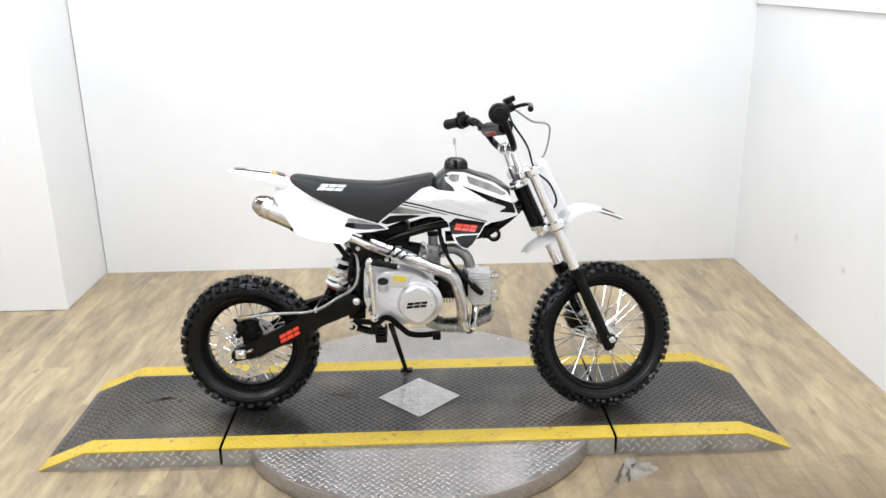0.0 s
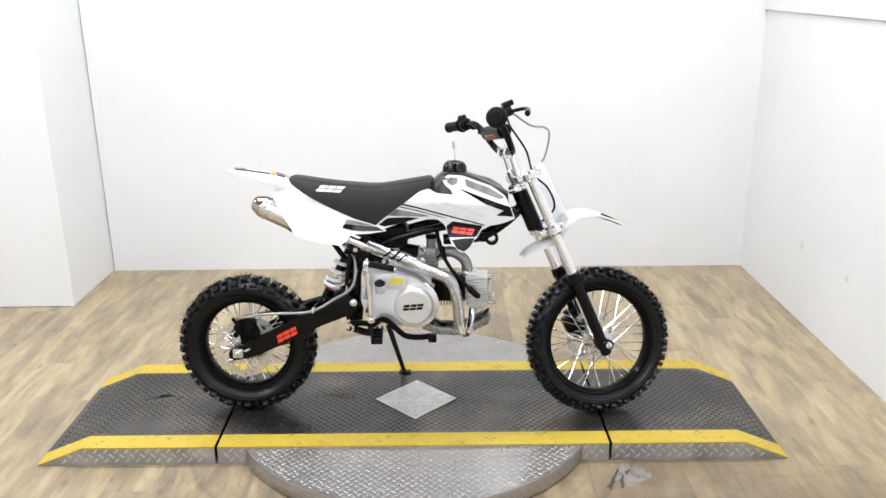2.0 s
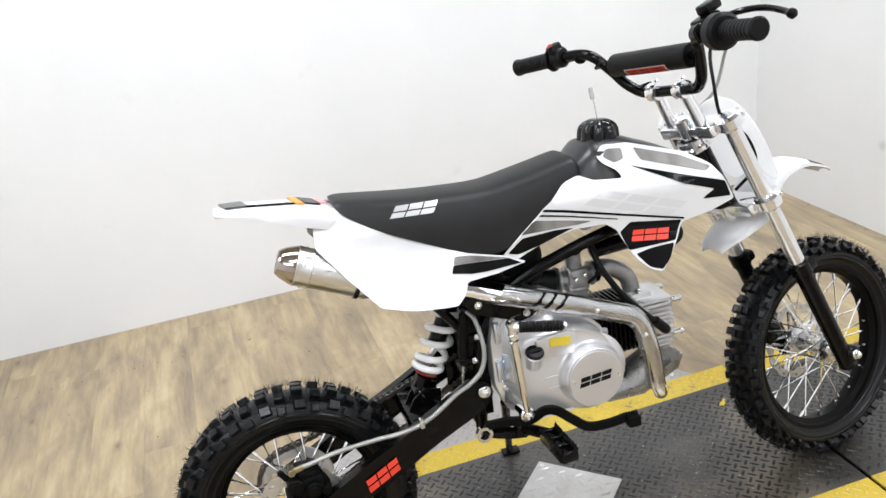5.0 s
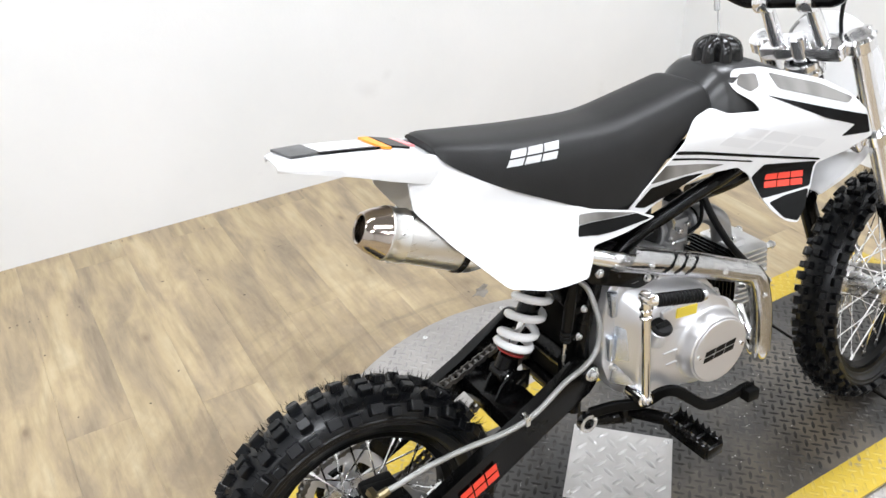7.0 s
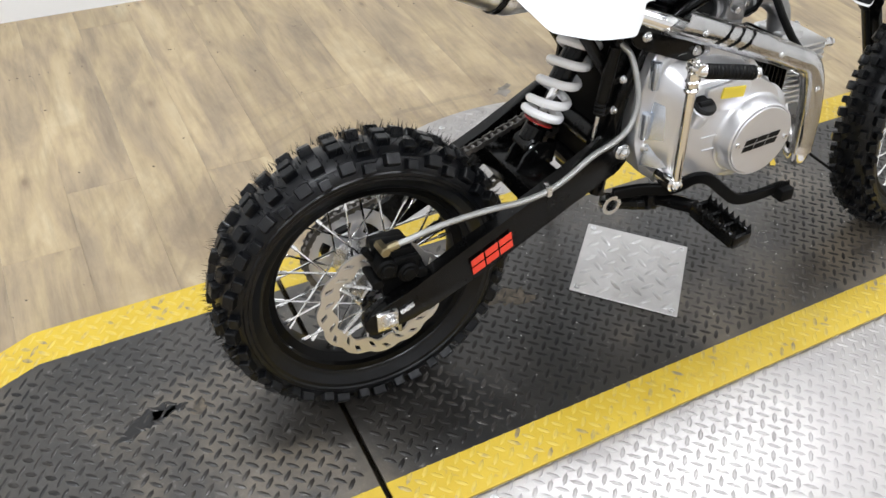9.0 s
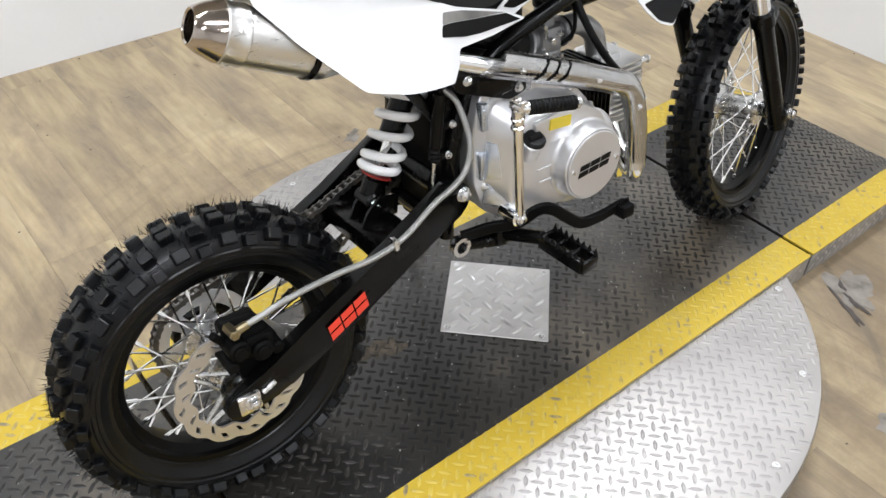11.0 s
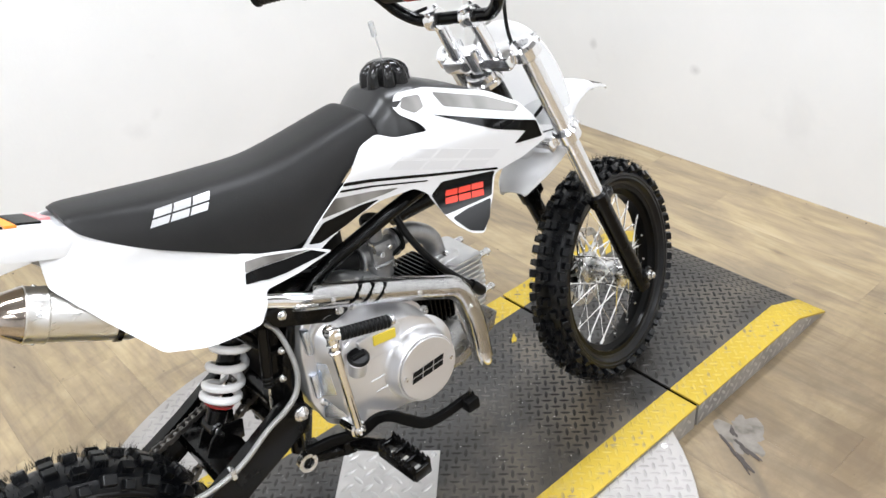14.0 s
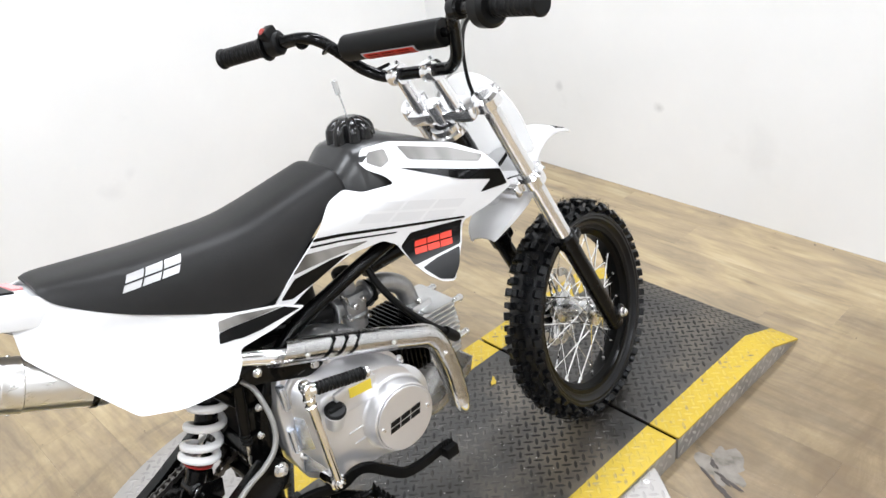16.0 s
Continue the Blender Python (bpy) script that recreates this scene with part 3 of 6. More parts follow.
for sx, sy in ((-1, -1), (1, 1), (-1, 1), (1, -1)):
    part("screw", moved(lathe([(0.0065, 0), (0.006, 0.0014), (0.003, 0.0015), (0.0025, 0.0004)], 14, axis="z"), pose(sx * 0.091, sy * 0.091, 0.003)), STEEL, cover)

# stains and flecks on the deck, damage on the floor
STAIN = material("oil_stain", grey(0.003), 0.3)
CEMENT = material("grey_filler", (0.20, 0.19, 0.185), 0.8)
noisy(CEMENT, [(0.32, (0.08, 0.068, 0.052)), (0.48, (0.19, 0.170, 0.145)), (0.7, (0.25, 0.23, 0.20))], 22, 8.0)
DUST = material("dust_brown", (0.10, 0.083, 0.062), 0.8)
noisy(DUST, [(0.35, (0.035, 0.029, 0.022)), (0.65, (0.12, 0.098, 0.07))], 60, 6.0)
FLECK = material("pale_fleck", (0.7, 0.69, 0.66), 0.7)
GRIT = material("dark_grit", (0.06, 0.05, 0.045), 0.8)


def blot(name, x, y, z, rx, ry, turn, mat, label, seed, rough=0.35, h=0.0008):
    """A thin irregular patch."""
    rng = random.Random(seed)
    bm = bmesh.new()
    n, ph = 40, [rng.uniform(0, 6.28) for _ in range(5)]
    ring = []
    for k in range(n):
        a = 2 * math.pi * k / n
        r = 1 + rough * (0.5 * math.sin(2 * a + ph[0]) + 0.4 * math.sin(3 * a + ph[1]) + 0.3 * math.sin(5 * a + ph[2]) + 0.22 * math.sin(9 * a + ph[3]) + 0.15 * math.sin(14 * a + ph[4]))
        ring.append(bm.verts.new((rx * r * math.cos(a), ry * r * math.sin(a), 0)))
    f = bm.faces.new(ring)
    top = bmesh.ops.extrude_face_region(bm, geom=[f])["geom"]
    for v in top:
        if isinstance(v, bmesh.types.BMVert):
            v.co = v.co * 0.93 + Vector((0, 0, h))
    ob = tagged(finish(name, bm, mat), label, name.replace("_", " "))
    ob.matrix_world = pose(x, y, z, 0, 0, turn)
    return ob


for x, y, rx, ry, turn, seed in ((-0.942, 0.036, 0.034, 0.020, 15, 3), (-0.912, 0.046, 0.022, 0.013, 40, 5), (-0.886, 0.044, 0.016, 0.006, -10, 6)):
    blot("oil_stain", x, y, H + 0.0002, rx, ry, turn, STAIN, "dark oil stain soaked into the tread plate ramp", seed, 0.5, 0.0006)
blot("oil_stain", -0.856, 0.030, H + 0.0002, 0.015, 0.013, 60, DUST, "small brown oil stain on the tread plate ramp", 4, 0.3, 0.0006)
blot("floor_patch", 0.690, -0.395, 0.0002, 0.040, 0.070, -35, CEMENT, "rough grey filler patch in the plank floor", 8, 0.45, 0.0007)
blot("floor_patch", 0.425, -0.650, 0.0002, 0.040, 0.030, 10, CEMENT, "small grey filler patch in the plank floor", 9, 0.5, 0.0007)
blot("floor_crack", 0.655, -0.425, 0.0011, 0.006, 0.034, -18, GRIT, "dark crack across the filler patch", 12, 0.7, 0.0006)
blot("floor_crack", 0.683, -0.375, 0.0011, 0.004, 0.020, -38, GRIT, "short dark crack in the filler patch", 13, 0.7, 0.0006)
blot("floor_patch", 0.157, 0.757, 0.0002, 0.030, 0.016, 20, CEMENT, "small torn grey spot in the plank floor", 23, 0.6, 0.0007)
blot("floor_crack", 0.625, -0.425, 0.0011, 0.007, 0.045, -28, GRIT, "dark gouge beside the filler patch", 29, 0.8, 0.0006)
blot("paint_fleck", 0.528, 0.152, H + 0.002, 0.016, 0.006, 30, YELLOW, "fleck of yellow paint on the dark deck", 15, 0.5)
blot("paint_fleck", -0.262, 0.034, H + 0.0002, 0.045, 0.022, 0, DUST, "dusty brown scuff on the dark deck", 17, 0.5)

rng = random.Random(21)
verts, faces = [], []


def chip(x, y, z, r):
    k = len(verts)
    for q in range(5):
        a = 1.2566 * q + rng.uniform(-0.3, 0.3)
        verts.append((x + r * math.cos(a), y + r * math.sin(a) * rng.uniform(0.5, 1), z))
    verts.append((x, y, z + r * 0.5))
    faces.extend([(k + q, k + (q + 1) % 5, k + 5) for q in range(5)])


def scatter(name, count, spot, mat, label, low, high):
    verts.clear(), faces.clear()
    for _ in range(count):
        chip(*spot(), rng.uniform(low, high))
    me = bpy.data.meshes.new(name)
    me.from_pydata(verts, [], faces)
    me.materials.append(mat)
    tagged(new(name, me), label, "grit", kind="stuff")


scatter("deck_flecks", 240, lambda: (rng.uniform(-0.62, 0.62), rng.uniform(-0.21, 0.21), H + 0.0004), FLECK, "pale specks of grit on the dark deck", 0.0006, 0.0018)
scatter("floor_grit", 150, lambda: (lambda a: (rng.uniform(-1.6, 1.7), a if abs(a) > 0.36 else 1.3, 0.0003))(rng.uniform(-0.9, 1.58)), GRIT, "dark specks of grit on the plank floor", 0.0010, 0.0035)
scatter("wall_grit", 90, lambda: (X1 - rng.uniform(0.002, 0.02), rng.uniform(-1.2, 1.6), 0.0003) if rng.random() < 0.5 else (rng.uniform(-1.6, 1.7), Y1 - rng.uniform(0.002, 0.02), 0.0003), GRIT, "dark dust along the foot of the walls", 0.001, 0.004)


# ---- the dirt bike ----
bike = tagged(new("dirt_bike"), "white and black dirt bike leaning on its side stand", "motorcycle")
bike.matrix_world = pose(0, -0.047, H + 0.001, -6.3, 0, -2)

# Fork frame: x ahead, y left, z up along the fork, from the front axle.
def steering(up):
    """The frame with its z along up, turned slightly to the right, from the front axle."""
    up = Vector(up).normalized()
    left = Vector((-0.218, 0.976, -0.076))
    left = (left - up * left.dot(up)).normalized()
    turn = Matrix(((*left.cross(up), 0), (*left, 0), (*up, 0), (0, 0, 0, 1))).transposed()
    return Matrix.Translation((0.631, -0.003, 0.250)) @ turn


FORK = steering((-0.406, 0.020, 0.914))


def tyre_mesh(R, rim, half, count):
    """A knobbly tyre round y: carcass and blocks."""
    base = R - 0.0115
    prof = [(rim + 0.002, half * 0.62), (rim + 0.006, half * 0.74), (rim + 0.010, half * 0.76), (rim + 0.013, half * 0.80), ((rim + base) / 2 - 0.008, half * 0.955), ((rim + base) / 2 - 0.003, half * 0.965), ((rim + base) / 2 - 0.001, half * 1.01), ((rim + base) / 2 + 0.004, half * 1.01), ((rim + base) / 2 + 0.006, half * 0.97), (base - 0.020, half * 0.95), (base - 0.008, half * 0.76), (base - 0.001, half * 0.40), (base + 0.0015, 0)]
    prof = prof + [(r, -y) for r, y in reversed(prof[:-1])] + [(rim + 0.002, 0)]
    return lathe(prof, 88, closed=True)


def knob_mesh(length, wide, tall):
    """One tread block: a tapered stud with softened top edges."""
    rings = []
    for share, z in ((1.0, -0.005), (0.93, tall * 0.80), (0.86, tall * 0.96), (0.76, tall)):
        a, b = share * length / 2, share * wide / 2
        c = 0.18 * min(a, b)
        rings.append([(x, y, z) for x, y in ((-a + c, -b), (a - c, -b), (a, -b + c), (a, b - c), (a - c, b), (-a + c, b), (-a, b - c), (-a, -b + c))])
    bm = skin(rings)
    bmesh.ops.recalc_face_normals(bm, faces=bm.faces)
    me = bpy.data.meshes.new("tread_block")
    bm.to_mesh(me)
    bm.free()
    me.materials.append(RUBBER)
    return me


def tread_blocks(R, half, count, at, parent):
    """The knobs, one object each on four shared meshes."""
    base = R - 0.0125
    pitch = 2 * math.pi / count
    run = pitch * R
    kinds = [knob_mesh(run * 0.62, half * 0.34, 0.0125), knob_mesh(run * 0.66, half * 0.40, 0.0140), knob_mesh(run * 0.60, half * 0.36, 0.0125), knob_mesh(run * 0.50, half * 0.34, 0.0130)]

    def knob(kind, angle, y, roll, r):
        m = Matrix.Rotation(angle, 4, "Y") @ Matrix.Translation((0, y, r)) @ Matrix.Rotation(roll, 4, "X")
        shared("tread_block", kinds[kind], parent, at @ m)

    for k in range(count):
        a = k * pitch
        for s in (-1, 1):
            if k % 2:
                knob(0, a, s * half * 0.19, -s * 0.06, base)
                knob(1, a + pitch * 0.1, s * half * 0.79, -s * 0.88, base - 0.0115)
            else:
                knob(2, a, s * half * 0.46, -s * 0.34, base - 0.0025)
                knob(3, a, s * half * 0.88, -s * 1.05, base - 0.0165)


def whisker_mesh(R, half, count, seed):
    """Fine moulding hairs that stand out from the tread."""
    rng = random.Random(seed)
    verts, faces = [], []
    for _ in range(count):
        a, y = rng.uniform(0, 2 * math.pi), rng.choice((-1, 1)) * half * rng.uniform(0.1, 1.0)
        r0 = R - 0.004 - 0.022 * (abs(y) / half) ** 3
        length, lean, w = rng.uniform(0.007, 0.018), rng.uniform(-0.5, 0.5), 0.0006
        tip = (r0 + length, y + math.copysign(length * 0.4 * abs(y) / half, y), a + lean * length / R)
        k = len(verts)
        for r, yy, aa in ((r0, y - w, a), (r0, y + w, a), (r0, y, a + 2 * w / R), tip):
            verts.append((r * math.sin(aa), yy, r * math.cos(aa)))
        faces += [(k, k + 1, k + 3), (k + 1, k + 2, k + 3), (k + 2, k, k + 3)]
    me = bpy.data.meshes.new("whiskers")
    me.from_pydata(verts, [], faces)
    me.materials.append(RUBBER)
    return me


def disc_mesh(outer, inner, waves, y0, y1):
    """A wave-edged brake disc with slots and a spider."""
    bm = bmesh.new()
    n, rows = waves * 12, 5
    grid = []
    for k in range(n):
        a = 2 * math.pi * k / n
        edge = outer - 0.0045 * (0.5 + 0.5 * math.cos(waves * a)) ** 2
        inside = inner + 0.0035 * math.cos(waves * a + 1.5)
        grid.append([bm.verts.new(((inside + (edge - inside) * j / rows) * math.cos(a + 0.05 * j), y0, (inside + (edge - inside) * j / rows) * math.sin(a + 0.05 * j))) for j in range(rows + 1)])
    for k in range(n):
        for j in range(rows):
            hole = (k % 12 in (3, 4) and j in (1, 2)) or (k % 12 in (8, 9) and j in (2, 3))
            if not hole:
                p, q = grid[k], grid[(k + 1) % n]
                bm.faces.new((p[j], p[j + 1], q[j + 1], q[j]))
    made = bmesh.ops.extrude_face_region(bm, geom=bm.faces[:])["geom"]
    for v in made:
        if isinstance(v, bmesh.types.BMVert):
            v.co.y = y1
    return bm


def disc_arms(inner, hub, arms, y, at, parent):
    """The ring and arms that join disc and hub."""
    part("disc_carrier", moved(lathe([(hub * 0.5, y - 0.003), (hub, y - 0.003), (hub, y + 0.003), (hub * 0.5, y + 0.003)], 28), at), STEEL, parent)
    for k in range(arms):
        a = 2 * math.pi * k / arms
        d, t = Vector((math.cos(a), 0, math.sin(a))), Vector((-math.sin(a), 0, math.cos(a)))
        for side in (-1, 1):
            arm = rod(d * hub * 0.8 + t * 0.012 * side + Vector((0, y, 0)), d * (inner + 0.006) + t * 0.004 * side + Vector((0, y, 0)), 0.0035, 6)
            part("disc_arm", moved(arm, at), STEEL, parent)


def wheel(name, R, rim, half, count, disc_side, at, label):
    """Hub with its rim, tyre, spokes and brake disc, at the matrix at."""
    hub = bmesh.new()
    lathe([(0.010, -0.062), (0.016, -0.060), (0.017, -0.046), (0.036, -0.044), (0.037, -0.038), (0.022, -0.034), (0.018, 0.0), (0.022, 0.034), (0.037, 0.038), (0.036, 0.044), (0.017, 0.046), (0.016, 0.060), (0.010, 0.062)], 28, bm=hub)
    w = part(name, moved(hub, at), STEEL, bike, label)
    outer = [(rim - 0.019, 0), (rim - 0.017, half * 0.32), (rim - 0.006, half * 0.50), (rim - 0.004, half * 0.66), (rim + 0.006, half * 0.70), (rim + 0.008, half * 0.62), (rim - 0.002, half * 0.5), (rim - 0.010, half * 0.28), (rim - 0.012, 0)]
    prof = outer + [(r, -y) for r, y in reversed(outer[1:-1])]
    part("rim", moved(lathe(prof, 96, closed=True), at), RIM_BLACK, w, "black painted rim")
    part("tyre", moved(tyre_mesh(R, rim, half, count), at), RUBBER, w, "new black knobbly tyre", angle=0.5)
    tread_blocks(R, half, count, at, w)
    hairs = shared("whisker_hairs", whisker_mesh(R, half, 1400, count), w, at)
    tagged(hairs, "fine moulding hairs on the tread", kind="stuff")
    n = 36
    for k in range(n):
        side = 1 if k % 2 else -1
        lean = (1 if (k // 2) % 2 else -1) * 0.82
        a = 2 * math.pi * k / n
        b = a + lean
        p = Vector((0.033 * math.cos(b), side * 0.041, 0.033 * math.sin(b)))
        q = Vector(((rim - 0.017) * math.cos(a), side * 0.006, (rim - 0.017) * math.sin(a)))
        sp = rod(p, q, 0.0017, 6)
        rod(q + (p - q).normalized() * 0.016, q, 0.0031, 6, bm=sp)
        part("spoke", moved(sp, at), CHROME, w)
    y = disc_side * (0.056 if disc_side > 0 else 0.072)
    part("brake_disc", moved(disc_mesh(0.101 if disc_side < 0 else 0.092, 0.074, 12, y - 0.0018, y + 0.0018), at), DISC_STEEL, w, "wave-edged slotted steel brake disc")
    disc_arms(0.070, 0.034, 5, y, at, w)
    return w


rear = Matrix.Translation((-0.578, -0.014, 0.237))
rear_wheel = wheel("rear_wheel", 0.238, 0.163, 0.047, 42, -1, rear, "spoked rear wheel with a black rim")
wheel("front_wheel", 0.252, 0.188, 0.039, 58, 1, FORK, "spoked front wheel turned slightly aside")


# seat, tank and white bodywork
def loft(sections, mat_name, shape, cap=True):
    """Closed body from sections (x, top, bottom, half width); shape is a list of (share of width, share of height)."""
    bm = bmesh.new()
    rings = []
    for x, zt, zb, w in sections:
        half = [(f * w, zt - (zt - zb) * g) for f, g in shape]
        ring = [(-y, z) for y, z in reversed(half)] + half[1:]
        rings.append([bm.verts.new((x, y, z)) for y, z in ring])
    for a, b in zip(rings, rings[1:]):
        for k in range(len(a)):
            bm.faces.new((a[k], a[(k + 1) % len(a)], b[(k + 1) % len(a)], b[k]))
    bm.faces.new(rings[0]), bm.faces.new(rings[-1])
    return bm


def dense(rows, steps=4):
    pts = [Vector(r) for r in rows]
    p = [2 * pts[0] - pts[1]] + pts + [2 * pts[-1] - pts[-2]]
    out = []
    for k in range(1, len(p) - 2):
        for s in range(steps):
            t = s / steps
            a, b, c, d = p[k - 1], p[k], p[k + 1], p[k + 2]
            out.append(0.5 * (2 * b + (c - a) * t + (2 * a - 5 * b + 4 * c - d) * t * t + (3 * b - a - 3 * c + d) * t ** 3))
    return out + [pts[-1]]


SEAT_ROWS = [(-0.408, 0.816, 0.808, 0.048), (-0.392, 0.818, 0.790, 0.062), (-0.335, 0.810, 0.754, 0.080), (-0.260, 0.800, 0.718, 0.092), (-0.187, 0.794, 0.685, 0.097), (-0.135, 0.791, 0.673, 0.098), (-0.095, 0.793, 0.685, 0.096), (-0.022, 0.804, 0.737, 0.086), (0.026, 0.812, 0.766, 0.079), (0.052, 0.816, 0.776, 0.076), (0.061, 0.813, 0.778, 0.073), (0.065, 0.806, 0.780, 0.066)]
seat = part("seat", loft(dense(SEAT_ROWS), "", [(0, 0), (0.20, 0.004), (0.38, 0.018), (0.53, 0.05), (0.65, 0.105), (0.745, 0.19), (0.82, 0.31), (0.885, 0.47), (0.945, 0.70), (1.0, 1.0), (0.9, 1.02)]), SEAT, bike, "long black textured vinyl seat", angle=0.9)
def seat_y(x, z):
    """The seat's flank."""
    rows = sorted(SEAT_ROWS)
    zt, zb, w = (float(np.interp(x, [r[0] for r in rows], [r[k] for r in rows])) for k in (1, 2, 3))
    g = (zt - z) / (zt - zb)
    return -w * float(np.interp(g, [0, 0.018, 0.05, 0.105, 0.19, 0.31, 0.47, 0.70, 1.0], [0.2, 0.38, 0.53, 0.65, 0.745, 0.82, 0.885, 0.945, 1.0]))


TANK_ROWS = [(0.040, 0.790, 0.740, 0.070), (0.064, 0.804, 0.738, 0.076), (0.082, 0.820, 0.735, 0.086), (0.106, 0.833, 0.730, 0.096), (0.165, 0.832, 0.725, 0.100), (0.205, 0.818, 0.720, 0.100), (0.255, 0.797, 0.715, 0.095), (0.315, 0.765, 0.710, 0.080)]
tank = part("fuel_tank", loft(dense(TANK_ROWS), "", [(0, 0), (0.30, 0.01), (0.52, 0.06), (0.68, 0.18), (0.80, 0.38), (0.92, 0.68), (1.0, 1.0)]), TANK, bike, "dark grey plastic fuel tank", angle=0.9)
cap_bm = bmesh.new()
ring_ = []
for zz, rr, wave in ((-0.006, 0.046, 0.007), (0.006, 0.0455, 0.010), (0.020, 0.044, 0.012), (0.029, 0.039, 0.011), (0.036, 0.030, 0.005), (0.040, 0.020, 0.001), (0.041, 0.010, 0.0), (0.0405, 0.002, 0)):
    ring_.append([cap_bm.verts.new(((rr - wave * (0.5 + 0.5 * math.cos(8 * a)) ** 3) * math.cos(a), (rr - wave * (0.5 + 0.5 * math.cos(8 * a)) ** 3) * math.sin(a), zz)) for a in (2 * math.pi * k / 64 for k in range(64))])
for a, b in zip(ring_, ring_[1:]):
    for k in range(64):
        cap_bm.faces.new((a[k], a[(k + 1) % 64], b[(k + 1) % 64], b[k]))
cap_bm.faces.new(ring_[0]), cap_bm.faces.new(ring_[-1])
part("filler_cap", moved(cap_bm, pose(0.138, 0, 0.830, 0, 4, 0) @ Matrix.Scale(0.92, 4)), GLOSS_BLACK, tank, "ribbed black filler cap", angle=0.8)
part("vent_tube", tube([(0.140, 0, 0.862), (0.139, 0.002, 0.885), (0.136, 0.004, 0.912)], 0.0015, 8), CLEAR, tank, "clear vent tube")
part("vent_valve", rod((0.136, 0.004, 0.906), (0.134, 0.005, 0.930), 0.0050, 10), CLEAR, tank, "clear vent valve")


def shroud_y(x, z):
    return -(max(0.0985, 0.095 + 0.20 * x) - 0.75 * max(0.0, z - 0.745) + 0.55 * max(0.0, 0.66 - z))


def panel_y(x, z):
    return -(0.087 + 0.36 * (0.72 - min(z, 0.74)) + 0.75 * max(0.0, 0.70 - z) * min(1.0, max(0.0, (-0.20 - x) / 0.12))) + 0.22 * max(0.0, -0.375 - x) * min(1.0, max(0.10, (z - 0.71) / 0.05)) + 0.55 * max(0.0, z - 0.755)


SHROUD = [(0.099, 0.812), (0.118, 0.826), (0.165, 0.824), (0.26, 0.795), (0.30, 0.768), (0.318, 0.735), (0.333, 0.698), (0.285, 0.679), (0.233, 0.668), (0.212, 0.636), (0.186, 0.605), (0.170, 0.588), (0.150, 0.594), (0.132, 0.612), (0.122, 0.63), (0.108, 0.67), (0.085, 0.687), (0.03, 0.686), (-0.035, 0.673), (-0.096, 0.652), (-0.130, 0.656), (-0.076, 0.700), (0.025, 0.774), (0.055, 0.782), (0.08, 0.770), (0.134, 0.766), (0.128, 0.78), (0.105, 0.797)]
SIDE = [(-0.456, 0.806), (-0.41, 0.808), (-0.365, 0.778), (-0.335, 0.754), (-0.26, 0.718), (-0.187, 0.685), (-0.12, 0.667), (-0.080, 0.649), (-0.14, 0.640), (-0.199, 0.637), (-0.206, 0.620), (-0.229, 0.606), (-0.30, 0.623), (-0.371, 0.641), (-0.42, 0.695), (-0.458, 0.745), (-0.452, 0.79)]


def panel_pair(name, outline, depth, mat, parent, label="", thick=0.003, lift=0.0, cell=0.0125, round_=0.006):
    out = []
    for sign in (1, -1):
        bm = shell(rounded(outline, round_, 3), depth, thick, cell, lift)
        out.append(part(name, bm if sign > 0 else mirrored_free(bm), mat, parent[0 if sign > 0 else 1] if isinstance(parent, list) else parent, label))
    return out


def mirrored_free(bm):
    bmesh.ops.scale(bm, vec=(1, -1, 1), verts=bm.verts)
    bmesh.ops.reverse_faces(bm, faces=bm.faces)
    return bm


shrouds = panel_pair("tank_shroud", SHROUD, shroud_y, WHITE, bike, "glossy white tank shroud with black and grey prints")
sides = panel_pair("side_panel", SIDE, panel_y, WHITE, bike, "glossy white side panel under the seat")
for outline, mat in (
    ([(0.112, 0.666), (0.133, 0.683), (0.230, 0.6715), (0.2095, 0.637), (0.156, 0.634), (0.120, 0.632)], BLACK_PRINT),
    ([(0.130, 0.624), (0.160, 0.630), (0.206, 0.6335), (0.190, 0.608), (0.170, 0.5915), (0.148, 0.599)], BLACK_PRINT),
    ([(-0.034, 0.7325), (-0.028, 0.7365), (0.110, 0.704), (0.236, 0.6755), (0.235, 0.672), (0.110, 0.6995)], BLACK_PRINT),
    ([(-0.041, 0.7250), (-0.037, 0.7275), (0.11, 0.6935), (0.11, 0.6915)], BLACK_PRINT),
    ([(-0.11, 0.667), (-0.078, 0.690), (-0.01, 0.692), (0.025, 0.689), (-0.045, 0.670), (-0.09, 0.661)], BLACK_PRINT),
    ([(-0.080, 0.697), (-0.050, 0.719), (0.06, 0.697), (0.03, 0.694), (-0.01, 0.695)], GREY_PRINT),
    ([(0.153, 0.786), (0.24, 0.758), (0.316, 0.735), (0.326, 0.704), (0.272, 0.706), (0.296, 0.722), (0.24, 0.741)], BLACK_PRINT),
    ([(0.111, 0.806), (0.122, 0.819), (0.150, 0.817), (0.147, 0.799), (0.128, 0.794)], GREY_PRINT),
    ([(0.172, 0.815), (0.25, 0.790), (0.298, 0.764), (0.285, 0.757), (0.178, 0.792)], GREY_PRINT),
):
    panel_pair("print", outline, shroud_y, mat, shrouds, "", 0.001, 0.0010, 0.0125, 0.004)
for outline, mat in (([(-0.213, 0.685), (-0.183, 0.681), (-0.114, 0.6635), (-0.165, 0.667), (-0.219, 0.672)], GREY_PRINT), ([(-0.2195, 0.6712), (-0.165, 0.6662), (-0.112, 0.662), (-0.090, 0.6495), (-0.160, 0.6475), (-0.190, 0.6495), (-0.226, 0.659)], BLACK_PRINT)):
    panel_pair("print", outline, panel_y, mat, sides, "", 0.001, 0.0010, 0.0125, 0.002)


